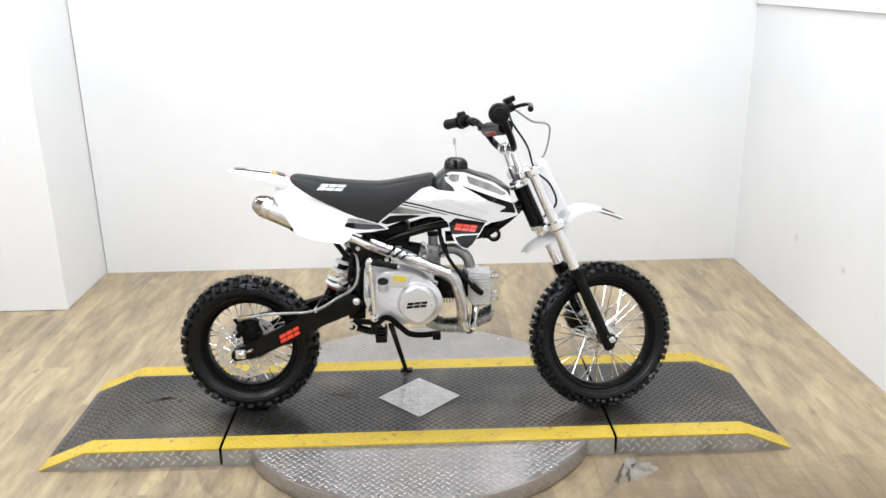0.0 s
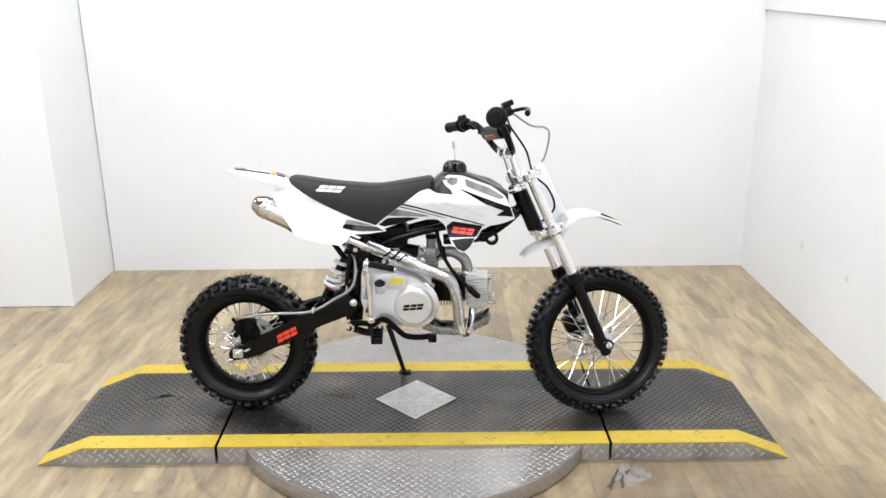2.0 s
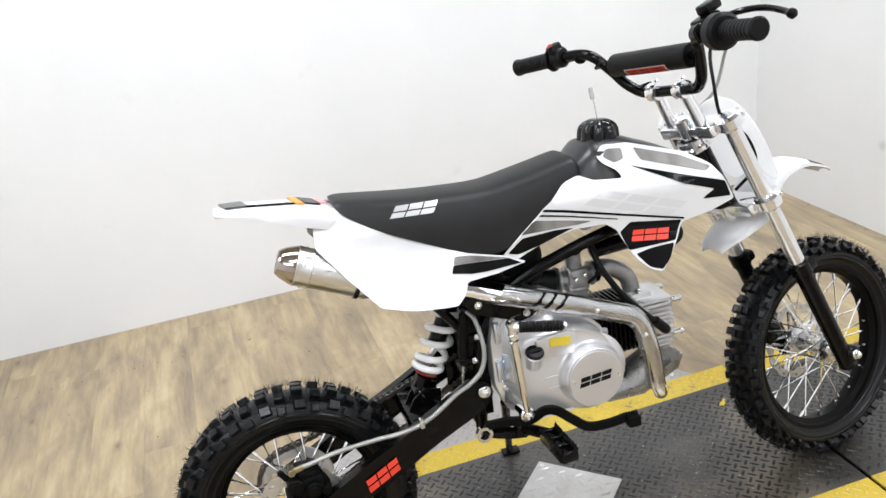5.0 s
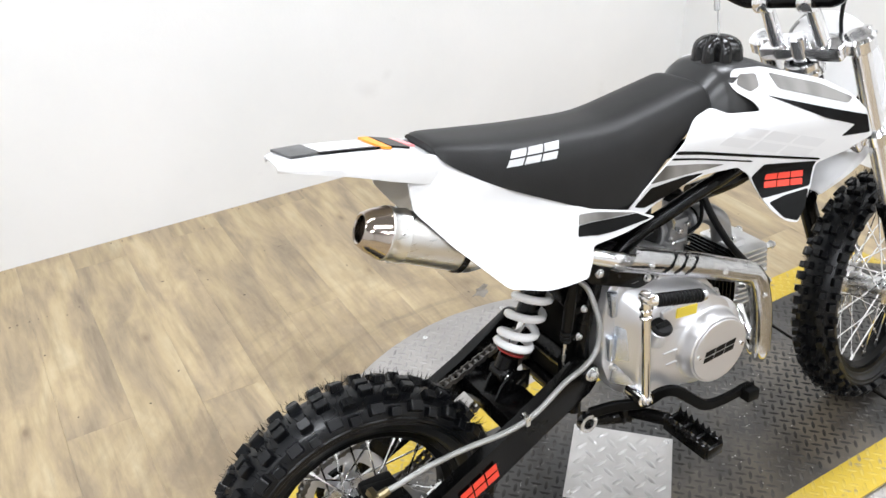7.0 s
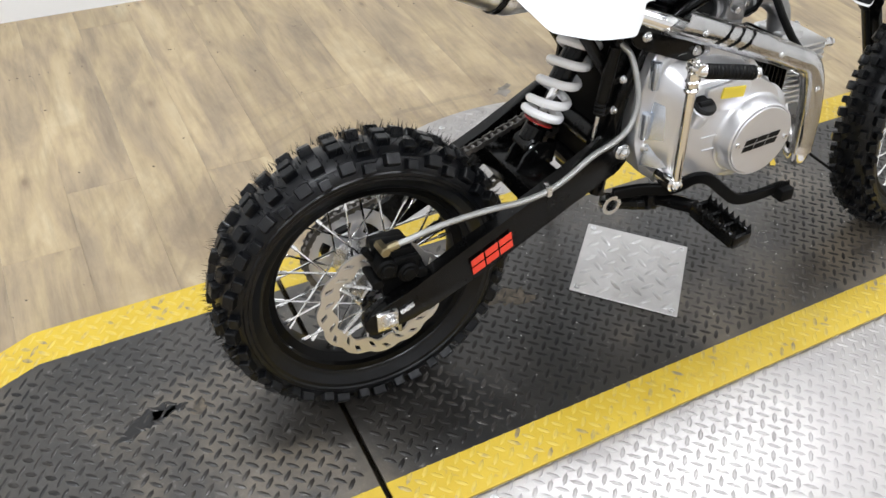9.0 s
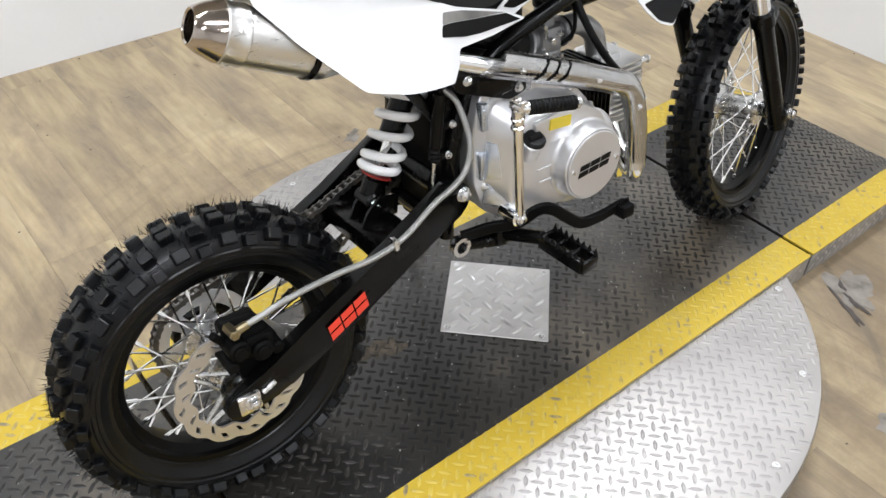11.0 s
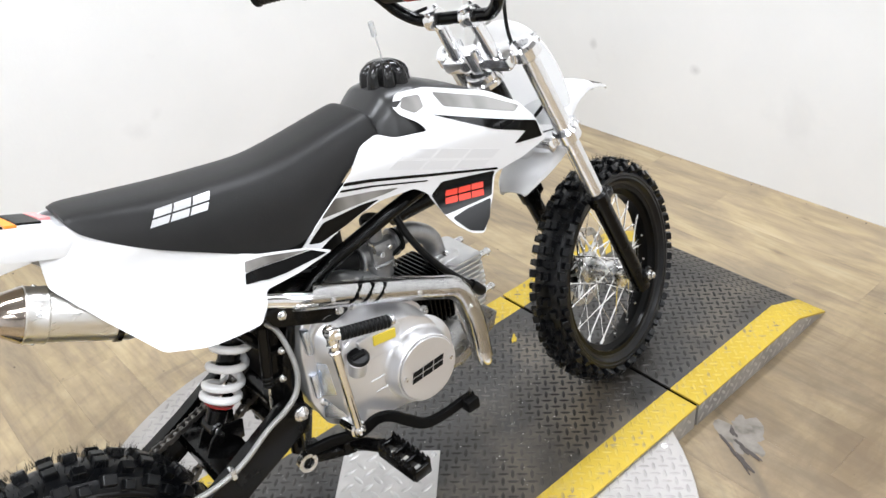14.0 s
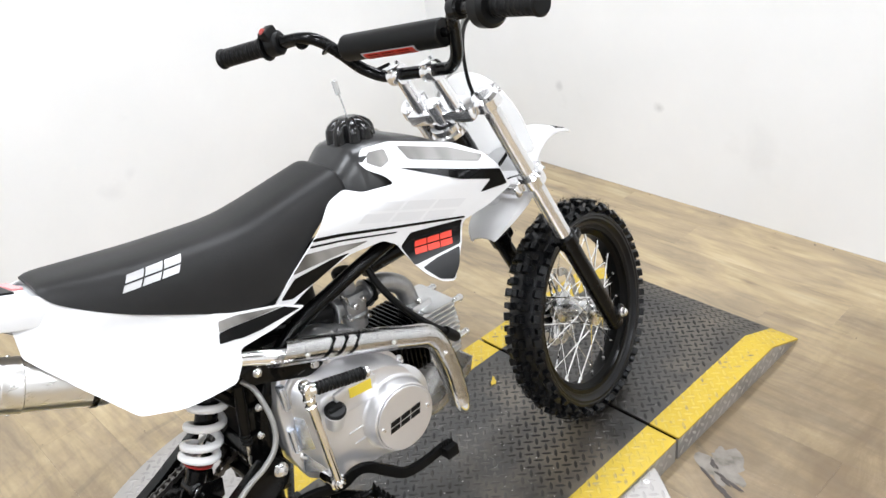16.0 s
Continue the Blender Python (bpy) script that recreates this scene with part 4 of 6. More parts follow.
def emblem(parent, centre, size, depth, mat, slant=0.35, tilt=0.0, lift=0.002, flip=1):
    """A plain mark of slanted bars in place of a maker's name."""
    c, s = math.cos(tilt), math.sin(tilt)
    w, h = size
    for k in range(3):
        u0, u1 = -w / 2 + k * w / 3, -w / 2 + (k + 1) * w / 3 - 0.035 * w
        for v0, v1 in ((-h / 2, -0.06 * h), (0.06 * h, h / 2)):
            out = []
            for u, v in ((u0, v0), (u1, v0), (u1, v1), (u0, v1)):
                u = u + slant * v
                out.append((centre[0] + c * u - s * v, centre[1] + s * u + c * v))
            part("mark", shell(out, depth, 0.0008, 0.0125, lift), mat, parent)


emblem(shrouds[0], (0.150, 0.717), (0.170, 0.034), shroud_y, PALE_WHITE, slant=0.9, tilt=-0.30, lift=0.0004)
emblem(shrouds[0], (0.168, 0.6535), (0.070, 0.020), shroud_y, RED, tilt=-0.08, lift=0.0022)


emblem(seat, (-0.266, 0.781), (0.084, 0.019), seat_y, SILVER_PRINT, slant=0.8, tilt=-0.06, lift=0.0012)


def fender(sections, thick=0.003):
    """A channel from sections (x, z, half width, skirt depth, crown)."""
    bm = bmesh.new()
    rings = []
    for x, z, w, d, c in dense(sections):
        out = [(-w, z - d), (-w * 0.985, z - d * 0.45), (-w * 0.93, z - 0.006), (-w * 0.78, z), (-w * 0.4, z + c * 0.7), (0, z + c), (w * 0.4, z + c * 0.7), (w * 0.78, z), (w * 0.93, z - 0.006), (w * 0.985, z - d * 0.45), (w, z - d)]
        inn = [(y * (1 - thick / w), zz - thick * (0 if k in (0, 10) else 1)) for k, (y, zz) in enumerate(out)]
        rings.append([bm.verts.new((x, y, zz)) for y, zz in out + inn[::-1]])
    for a, b in zip(rings, rings[1:]):
        for k in range(len(a)):
            bm.faces.new((a[k], a[(k + 1) % len(a)], b[(k + 1) % len(a)], b[k]))
    bm.faces.new(rings[0]), bm.faces.new(rings[-1])
    return bm


rear_fender = part("rear_fender", fender([(-0.385, 0.790, 0.050, 0.02, 0.004), (-0.42, 0.803, 0.058, 0.03, 0.005), (-0.47, 0.818, 0.060, 0.030, 0.004), (-0.535, 0.829, 0.058, 0.018, 0.003), (-0.590, 0.835, 0.050, 0.009, 0.002), (-0.618, 0.836, 0.030, 0.005, 0.001)]), WHITE, bike, "flat white rear fender with printed strip", angle=0.9)


DARK_PRINT = material("dark_grey_print", grey(0.07), 0.3)
noisy(DARK_PRINT, [(0.35, grey(0.04)), (0.65, grey(0.11))], 20)


def on_fender(x0, x1, y0, y1, mat):
    bm = bmesh.new()
    z = lambda x: float(np.interp(-x, [0.40, 0.42, 0.47, 0.535, 0.59, 0.62], [0.8015, 0.8065, 0.8215, 0.8315, 0.8368, 0.8372]))
    pts = [(x0, y0), (x1, y0), (x1 - 0.012, y1), (x0 - 0.012, y1)]
    low = [bm.verts.new((x, y, z(x) + 0.001)) for x, y in pts]
    high = [bm.verts.new((x, y, z(x) + 0.0045)) for x, y in pts]
    bm.faces.new(low), bm.faces.new(high)
    for k in range(4):
        bm.faces.new((low[k], low[(k + 1) % 4], high[(k + 1) % 4], high[k]))
    part("print", bm, mat, rear_fender)


for x0, x1, y0, y1, mat in ((-0.596, -0.556, -0.016, 0.028, DARK_PRINT), (-0.555, -0.474, -0.018, -0.013, BLACK_PRINT), (-0.472, -0.458, -0.018, 0.034, ORANGE), (-0.456, -0.428, -0.010, 0.034, BLACK_PRINT), (-0.4265, -0.414, 0.004, 0.034, PINK)):
    on_fender(x0, x1, y0, y1, mat)

# frame, swingarm and rear suspension
FRAME_BM = bmesh.new()
for s in (-1, 1):
    tube([(0.350, s * 0.022, 0.700), (0.25, s * 0.045, 0.675), (0.10, s * 0.070, 0.655), (0.0, s * 0.076, 0.632), (-0.10, s * 0.076, 0.596), (-0.17, s * 0.074, 0.52), (-0.195, s * 0.070, 0.40), (-0.20, s * 0.066, 0.31)], 0.0125, 12, bm=FRAME_BM)
    tube([(-0.10, s * 0.06, 0.60), (-0.25, s * 0.062, 0.665), (-0.40, s * 0.055, 0.77)], 0.010, 10, bm=FRAME_BM)
    tube([(-0.18, s * 0.06, 0.48), (-0.28, s * 0.06, 0.62), (-0.33, s * 0.058, 0.71)], 0.009, 10, bm=FRAME_BM)
    plate([(-0.228, 0.335), (-0.172, 0.335), (-0.168, 0.43), (-0.155, 0.56), (-0.175, 0.60), (-0.200, 0.585), (-0.206, 0.52), (-0.216, 0.44), (-0.228, 0.42)], s * 0.066 - 0.004, s * 0.066 + 0.004, bm=FRAME_BM)
merged(FRAME_BM, moved(rod((-0.045, 0, 0.442), (-0.045, 0, 0.612), 0.0265, 24), FORK))
tube([(0.36, 0, 0.71), (0.30, 0, 0.655), (0.22, 0, 0.61), (0.10, 0, 0.60)], 0.018, 12, bm=FRAME_BM)
rod((-0.2, -0.07, 0.33), (-0.2, 0.07, 0.33), 0.015, 12, bm=FRAME_BM)
rod((-0.235, -0.055, 0.60), (-0.235, 0.055, 0.60), 0.012, 12, bm=FRAME_BM)
part("frame", FRAME_BM, BLACK_STEEL, bike, "gloss black tubular steel frame")
part("inner_guard", box(-0.200, -0.192, -0.058, 0.058, 0.30, 0.585, 0.003), BLACK_MATTE, bike, "black inner guard behind the engine")
part("airbox", box(-0.165, -0.02, -0.05, 0.05, 0.575, 0.66, 0.02, 3), BLACK_PLASTIC, bike)

ARM = [(-0.215, 0.435), (-0.185, 0.418), (-0.180, 0.388), (-0.20, 0.366), (-0.30, 0.330), (-0.42, 0.272), (-0.53, 0.222), (-0.607, 0.205), (-0.622, 0.222), (-0.615, 0.245), (-0.55, 0.272), (-0.44, 0.330), (-0.32, 0.385)]


def splayed(bm):
    """Bends what lies behind the swingarm's pivot towards the brake side."""
    for v in bm.verts:
        v.co.y -= 0.016 * min(1.0, max(0.0, (-0.22 - v.co.x) / 0.14))
    return bm


swing_bm = bmesh.new()
for s in (-1, 1):
    plate(rounded(ARM, 0.012), s * 0.098 - 0.011, s * 0.098 + 0.011, 0.003, bm=swing_bm)
merged(swing_bm, box(-0.345, -0.275, -0.09, 0.09, 0.335, 0.372, 0.006))
plate([(-0.345, 0.36), (-0.27, 0.37), (-0.265, 0.40), (-0.300, 0.412), (-0.325, 0.395)], -0.035, -0.029, bm=swing_bm)
plate([(-0.345, 0.36), (-0.27, 0.37), (-0.265, 0.40), (-0.300, 0.412), (-0.325, 0.395)], 0.001, 0.007, bm=swing_bm)
rod((-0.197, -0.108, 0.400), (-0.197, 0.108, 0.400), 0.02, 16, bm=swing_bm)
swingarm = part("swingarm", splayed(swing_bm), BLACK_STEEL, bike, "black box-section swingarm")
emblem(swingarm, (-0.418, 0.300), (0.075, 0.026), lambda x, z: -0.1265, RED, slant=0.3, tilt=0.47, lift=0.001)
bolts = bmesh.new()
bolt(bolts, (-0.196, -0.1095, 0.406), 0.0112, 0.010)
part("pivot_bolt", bolts, STEEL, swingarm, "bright pivot bolt")
adj = bmesh.new()
merged(adj, box(-0.604, -0.570, -0.119, -0.1095, 0.217, 0.249, 0.003))
bolt(adj, (-0.583, -0.119, 0.235), 0.010, 0.010)
rod((-0.566, -0.116, 0.24), (-0.545, -0.116, 0.25), 0.004, 8, bm=adj)
part("chain_adjuster", moved(adj, Matrix.Translation((0, -0.012, 0))), STEEL, swingarm, "bright chain adjuster block")
part("axle", rod((-0.578, -0.130, 0.237), (-0.578, 0.100, 0.237), 0.007, 12), STEEL, rear_wheel)

RED_PAINT = material("dark_red_paint", (0.30, 0.02, 0.015), 0.35)
shock_low, shock_top = Vector((-0.305, -0.015, 0.397)), Vector((-0.204, -0.015, 0.587))
axis_ = (shock_top - shock_low).normalized()
shock_bm = rod(shock_low + axis_ * 0.098, shock_top, 0.0178, 20)
rod(shock_low - Vector((0, 0.02, 0)), shock_low + Vector((0, 0.02, 0)), 0.015, 16, bm=shock_bm)
rod(shock_low + axis_ * 0.005, shock_low + axis_ * 0.035, 0.017, 16, bm=shock_bm)
shock = part("rear_shock", shock_bm, BLACK_STEEL, bike, "rear shock absorber with a white coil spring")
part("collar", rod(shock_low + axis_ * 0.0385, shock_low + axis_ * 0.041, 0.0235, 20), RED_PAINT, shock, "red spring collar")
part("collar", rod(shock_top - axis_ * 0.018, shock_top - axis_ * 0.006, 0.018, 20), RED_PAINT, shock, "red spring collar")
side_ = axis_.orthogonal().normalized()
other_ = axis_.cross(side_)
coil = []
for k in range(90):
    a = 2 * math.pi * k / 16 + 0.6
    h = 0.047 + 0.0165 * min(k / 18, 1.0) + 0.142 * max(0.0, (k - 18) / 71)
    coil.append(shock_low + axis_ * h + 0.0272 * (math.cos(a) * side_ + math.sin(a) * other_))
part("coil_spring", tube(coil, 0.0068, 10, 1), WHITE_PAINT, shock, "white painted coil spring")
part("shaft", rod(shock_low + axis_ * 0.03, shock_low + axis_ * 0.10, 0.0065, 14), CHROME, shock, "chrome damper rod")
lowbolt = bmesh.new()
bolt(lowbolt, shock_low + Vector((0, -0.020, 0)), 0.0075, 0.009)
part("bolt", lowbolt, STEEL, shock)

# rear brake: cylinder, hose, caliper
master = rod((-0.206, -0.076, 0.562), (-0.219, -0.076, 0.478), 0.0095, 16)
rod((-0.218, -0.076, 0.484), (-0.222, -0.076, 0.456), 0.0072, 14, bm=master)
rod((-0.204, -0.076, 0.560), (-0.202, -0.076, 0.574), 0.0062, 12, bm=master)
master = part("brake_cylinder", master, BLACK_STEEL, bike, "black rear brake master cylinder")
for z in (0.458, 0.465, 0.472):
    part("boot_rib", rod((-0.2215, -0.076, z), (-0.2210, -0.076, z + 0.004), 0.0088, 14), BLACK_PLASTIC, master)
for x, z in ((-0.199, 0.507), (-0.207, 0.460)):
    part("lug", box(x - 0.015, x + 0.015, -0.078, -0.070, z - 0.007, z + 0.007, 0.003), BLACK_STEEL, master)
part("push_rod", rod((-0.222, -0.076, 0.458), (-0.229, -0.078, 0.405), 0.0030, 8), STEEL, master, "bright push rod")
for x, z in ((-0.187, 0.507), (-0.197, 0.460)):
    b_ = bmesh.new()
    bolt(b_, (x, -0.077, z), 0.0058, 0.006)
    part("bolt", b_, STEEL, master)
hose = part("brake_hose", tube([(-0.202, -0.078, 0.566), (-0.190, -0.094, 0.548), (-0.187, -0.117, 0.498), (-0.199, -0.126, 0.462), (-0.225, -0.128, 0.440), (-0.258, -0.123, 0.421), (-0.313, -0.124, 0.388), (-0.364, -0.122, 0.374), (-0.430, -0.116, 0.370), (-0.500, -0.116, 0.366), (-0.545, -0.118, 0.359), (-0.566, -0.118, 0.356)], 0.0045, 10), HOSE, bike, "grey braided brake hose clipped along the swingarm")
part("banjo", rod((-0.562, -0.118, 0.3565), (-0.582, -0.118, 0.353), 0.0062, 10), BRASS, hose, "brass hose end")
part("banjo_bolt", rod((-0.584, -0.127, 0.353), (-0.584, -0.098, 0.350), 0.0078, 6), BRASS, hose)
part("clip", box(-0.334, -0.325, -0.130, -0.114, 0.373, 0.392, 0.003), STEEL, hose)
cal = plate(rounded([(-0.612, 0.372), (-0.556, 0.365), (-0.535, 0.325), (-0.535, 0.285), (-0.565, 0.248), (-0.592, 0.240), (-0.600, 0.29)], 0.008), -0.086, -0.064, 0.003)
merged(cal, box(-0.608, -0.552, -0.094, -0.040, 0.310, 0.362, 0.008))
rod((-0.585, -0.1, 0.335), (-0.585, -0.09, 0.335), 0.013, 16, bm=cal)
for x, z, r in ((-0.600, 0.345, 0.016), (-0.568, 0.330, 0.016)):
    rod((x, -0.112, z), (x, -0.060, z), r, 20, bm=cal)
    rod((x, -0.115, z), (x, -0.110, z), r * 0.62, 16, bm=cal)
rod((-0.612, -0.085, 0.352), (-0.625, -0.085, 0.372), 0.006, 12, bm=cal)
rod((-0.545, -0.105, 0.318), (-0.545, -0.060, 0.318), 0.010, 14, bm=cal)
rod((-0.612, -0.105, 0.318), (-0.612, -0.060, 0.318), 0.009, 14, bm=cal)
merged(cal, box(-0.602, -0.548, -0.103, -0.094, 0.322, 0.352, 0.004))
LOW = Matrix.Translation((0.018, -0.014, -0.024))
caliper = part("brake_caliper", moved(cal, LOW), BLACK_MATTE, bike, "black rear brake caliper on its bracket")
for x, z in ((-0.572, 0.322), (-0.556, 0.345), (-0.56, 0.275), (-0.548, 0.287)):
    b_ = bmesh.new()
    bolt(b_, (x, -0.094 if z > 0.3 else -0.086, z), 0.006, 0.006)
    part("bolt", moved(b_, LOW), BLACK_STEEL if z > 0.3 else STEEL, caliper)

# chain and sprockets on the far side
sprocket = lathe([(0.055, 0.058), (0.074, 0.058), (0.078, 0.060), (0.074, 0.062), (0.055, 0.062)], 42, closed=True)
lathe([(0.018, 0.058), (0.036, 0.058), (0.036, 0.062), (0.018, 0.062)], 42, bm=sprocket, closed=True)
for k in range(6):
    a = math.radians(60 * k + 12)
    d, t = Vector((math.cos(a), 0, math.sin(a))), Vector((-math.sin(a), 0, math.cos(a)))
    ring = []
    for y in (0.0582, 0.0618):
        for r, w in ((0.034, 0.010), (0.057, 0.013)):
            ring += [sprocket.verts.new(d * r - t * w + Vector((0, y, 0))), sprocket.verts.new(d * r + t * w + Vector((0, y, 0)))]
    for f in ((0, 1, 3, 2), (4, 6, 7, 5), (0, 2, 6, 4), (1, 5, 7, 3), (0, 4, 5, 1), (2, 3, 7, 6)):
        sprocket.faces.new([ring[n] for n in f])
part("sprocket", moved(sprocket, rear), SILVER_PAINT, rear_wheel, "silver rear drive sprocket with lightening holes")
chain_line = [(-0.578 + 0.078 * math.cos(a), 0.060, 0.238 + 0.078 * math.sin(a)) for a in (math.radians(95 + 14 * k) for k in range(13))]
chain_line = [(-0.145, 0.06, 0.435)] + [(-0.145 - 0.43 * k / 12, 0.06, 0.435 - 0.12 * k / 12) for k in range(1, 12)] + chain_line + [(-0.578 + 0.43 * k / 12, 0.06, 0.162 + 0.23 * k / 12) for k in range(1, 13)]
chain_bm = bmesh.new()
dots, pins, want = smooth_line(chain_line, 8), [], 0.0
walked = 0.0
for p, q in zip(dots, dots[1:]):
    step = (q - p).length
    while want <= walked + step and step > 0:
        pins.append(p.lerp(q, (want - walked) / step))
        want += 0.0127
    walked += step
for k, (p, q) in enumerate(zip(pins, pins[1:])):
    d = (q - p).normalized()
    n = Vector((0, 1, 0)).cross(d)
    reach = 0.0072 if k % 2 else 0.0052
    waist = [p + n * 0.0052 - d * 0.002, p - d * 0.0052, p - n * 0.0052 - d * 0.002, (p + q) / 2 - n * 0.0036, q - n * 0.0052 + d * 0.002, q + d * 0.0052, q + n * 0.0052 + d * 0.002, (p + q) / 2 + n * 0.0036]
    for y in (-reach, reach):
        merged(chain_bm, skin([[v + Vector((0, y - 0.0008, 0)) for v in waist], [v + Vector((0, y + 0.0008, 0)) for v in waist]]))
    rod(p + Vector((0, -0.0085, 0)), p + Vector((0, 0.0085, 0)), 0.0021, 6, bm=chain_bm)
    rod(p + Vector((0, -0.0042, 0)), p + Vector((0, 0.0042, 0)), 0.0040, 8, bm=chain_bm)
tagged(part("drive_chain", splayed(chain_bm), CHAIN, bike, "dark steel drive chain"), kind="stuff")

# engine
CASE = [(-0.172, 0.42), (-0.166, 0.51), (-0.150, 0.548), (-0.10, 0.556), (-0.03, 0.538), (0.030, 0.496), (0.048, 0.462), (0.050, 0.37), (0.038, 0.330), (-0.03, 0.320), (-0.10, 0.326), (-0.15, 0.352)]
engine = part("engine", plate(rounded(CASE, 0.012), -0.088, 0.115, 0.005), CAST, bike, "silver single-cylinder engine with a round cover", angle=0.4)
FLANGE = [(-0.152, 0.354), (-0.172, 0.410), (-0.169, 0.500), (-0.158, 0.548), (-0.118, 0.562), (-0.050, 0.550), (0.026, 0.516), (0.062, 0.478), (0.074, 0.430), (0.070, 0.372), (0.042, 0.335), (-0.050, 0.326), (-0.118, 0.330)]
FRONT = [(-0.130, 0.368), (-0.133, 0.405), (-0.122, 0.488), (-0.114, 0.502), (-0.090, 0.510), (-0.040, 0.510), (0.010, 0.500), (0.046, 0.478), (0.066, 0.440), (0.064, 0.385), (0.038, 0.348), (-0.045, 0.346), (-0.108, 0.352)]


def cover_ring(share, y):
    """The cover's outline, from the flange at 0 to the flat face at 1."""
    mid = [(a + (c - a) * share, b + (d - b) * share) for (a, b), (c, d) in zip(FLANGE, FRONT)]
    return [(x, y, z) for x, z in rounded(mid, 0.010, 3)]


part("side_cover", skin([cover_ring(0, -0.087), cover_ring(0, -0.102), cover_ring(0.03, -0.104), cover_ring(0.46, -0.105), cover_ring(0.52, -0.108), cover_ring(0.86, -0.142), cover_ring(0.93, -0.147), cover_ring(1.0, -0.149)]), SILVER_PAINT, engine, "silver painted engine side cover", angle=0.5)
for z0, z1, reach in ((0.418, 0.476, 0.004), (0.372, 0.408, 0.003)):
    corners = [(-0.156, -0.106, z0), (-0.154 + 0.12 * (z1 - z0), -0.106, z1), (-0.126 + 0.10 * (z1 - 0.4), -0.143, z1 - 0.004), (-0.130 + 0.10 * (z0 - 0.4), -0.143, z0 + 0.004)]
    part("cover_rib", slab(corners, (-0.8, -0.6, 0), reach), COOL_CAST, engine, "smooth cast facet tinted blue for the reflected light", angle=0.4)
for x, z in ((-0.160, 0.440), (-0.156, 0.520)):
    part("cover_rib", box(x - 0.006, x + 0.006, -0.116, -0.100, z - 0.022, z + 0.022, 0.003), COOL_CAST, engine, angle=0.4)
part("flange_arch", tube([(-0.150, -0.104, 0.500), (-0.146, -0.105, 0.526), (-0.126, -0.106, 0.544), (-0.098, -0.106, 0.546)], 0.006, 10), CAST, engine)
part("cover_step", plate(rounded([(-0.094, 0.466), (-0.096, 0.506), (-0.030, 0.512), (-0.012, 0.500), (-0.022, 0.462)], 0.005, 3), -0.156, -0.147, 0.003), SILVER_PAINT, engine, angle=0.4)
part("top_case", plate(rounded([(-0.135, 0.55), (-0.10, 0.574), (-0.03, 0.562), (0.028, 0.528), (0.045, 0.498), (-0.05, 0.53)], 0.006, 2), -0.074, 0.08, 0.004), CAST, engine, angle=0.4)
for a, b in (((-0.110, -0.076, 0.574), (-0.050, -0.092, 0.552)), ((-0.030, -0.076, 0.564), (-0.060, -0.092, 0.552)), ((-0.020, -0.076, 0.560), (0.016, -0.090, 0.524))):
    part("case_rib", rod(a, b, 0.004, 8), CAST, engine)
drum = lathe([(0.080, -0.142), (0.074, -0.1465), (0.0665, -0.1490), (0.0625, -0.153), (0.0610, -0.160), (0.0600, -0.174), (0.0588, -0.1770), (0.0572, -0.1776), (0.0562, -0.1770), (0.0562, -0.172)], 72, (0.008, 0, 0.411))
part("clutch_cover", drum, SILVER_PAINT, engine, "round silver cover rim", angle=0.9)
disc_face = lathe([(0.0556, -0.172), (0.0554, -0.1786), (0.0540, -0.1796), (0.001, -0.1800)], 72, (0.008, 0, 0.411))
face = part("cover_face", disc_face, SILVER_PAINT, engine, "round silver cover with a black mark")
emblem(face, (0.008, 0.411), (0.066, 0.019), lambda x, z: -0.1800, BLACK_PLASTIC, tilt=0.08, lift=0.0008)
for x, z in ((-0.0385, 0.414), (0.0545, 0.408)):
    part("screw", lathe([(0.0038, -0.1795), (0.0036, -0.1825), (0.0015, -0.1822)], 12, (x, 0, z)), STEEL, engine)
for x, z in ((-0.131, 0.479), (-0.149, 0.3995), (-0.066, 0.540), (0.016, 0.512), (0.066, 0.464), (0.066, 0.362), (-0.040, 0.331), (-0.118, 0.338)):
    b_ = rod((x, -0.100, z), (x, -0.107, z), 0.0088, 16)
    bolt(b_, (x, -0.107, z), 0.0056, 0.006)
    part("bolt", b_, STEEL, engine)
for x0, x1, z0, z1 in ((-0.085, -0.045, 0.420, 0.4228), (-0.078, -0.050, 0.397, 0.3996), (-0.048, -0.0452, 0.399, 0.420)):
    part("cover_rib", box(x0, x1, -0.1512, -0.146, z0, z1, 0.001), SILVER_PAINT, engine)
OIL = Vector((0.02, -0.42, 0.9)).normalized()
oil_at = Vector((-0.103, -0.145, 0.452))
part("oil_filler", rod(oil_at, oil_at + OIL * 0.034, 0.0165, 28), SILVER_PAINT, engine)
cap_ = rod(oil_at + OIL * 0.033, oil_at + OIL * 0.0415, 0.0178, 28, 0.15)
rod(oil_at + OIL * 0.041 + Vector((-0.012, 0, 0)), oil_at + OIL * 0.041 + Vector((0.012, 0, 0)), 0.0045, 10, bm=cap_)
part("oil_cap", cap_, BLACK_PLASTIC, engine, "black oil filler cap")
part("sticker", moved(box(-0.021, 0.021, -0.1585, -0.1555, -0.0085, 0.0085, 0.0005, 1), pose(-0.048, 0, 0.4935, 0, 6, 0)), YELLOW_PRINT, engine, "yellow warning sticker with black bars")
SWAP = Matrix(((0, 1, 0, 0), (1, 0, 0, 0), (0, 0, 1, 0), (0, 0, 0, 1)))
LAY = Matrix(((1, 0, 0, 0), (0, 0, 1, 0), (0, 1, 0, 0), (0, 0, 0, 1)))
for k in range(11):
    x = 0.062 + 0.0098 * k
    part("fin", moved(plate(rounded([(-0.060, 0.380), (0.060, 0.380), (0.060, 0.490), (-0.060, 0.490)], 0.02), x, x + 0.0032, 0.0006), SWAP), BLACK_STEEL, engine)
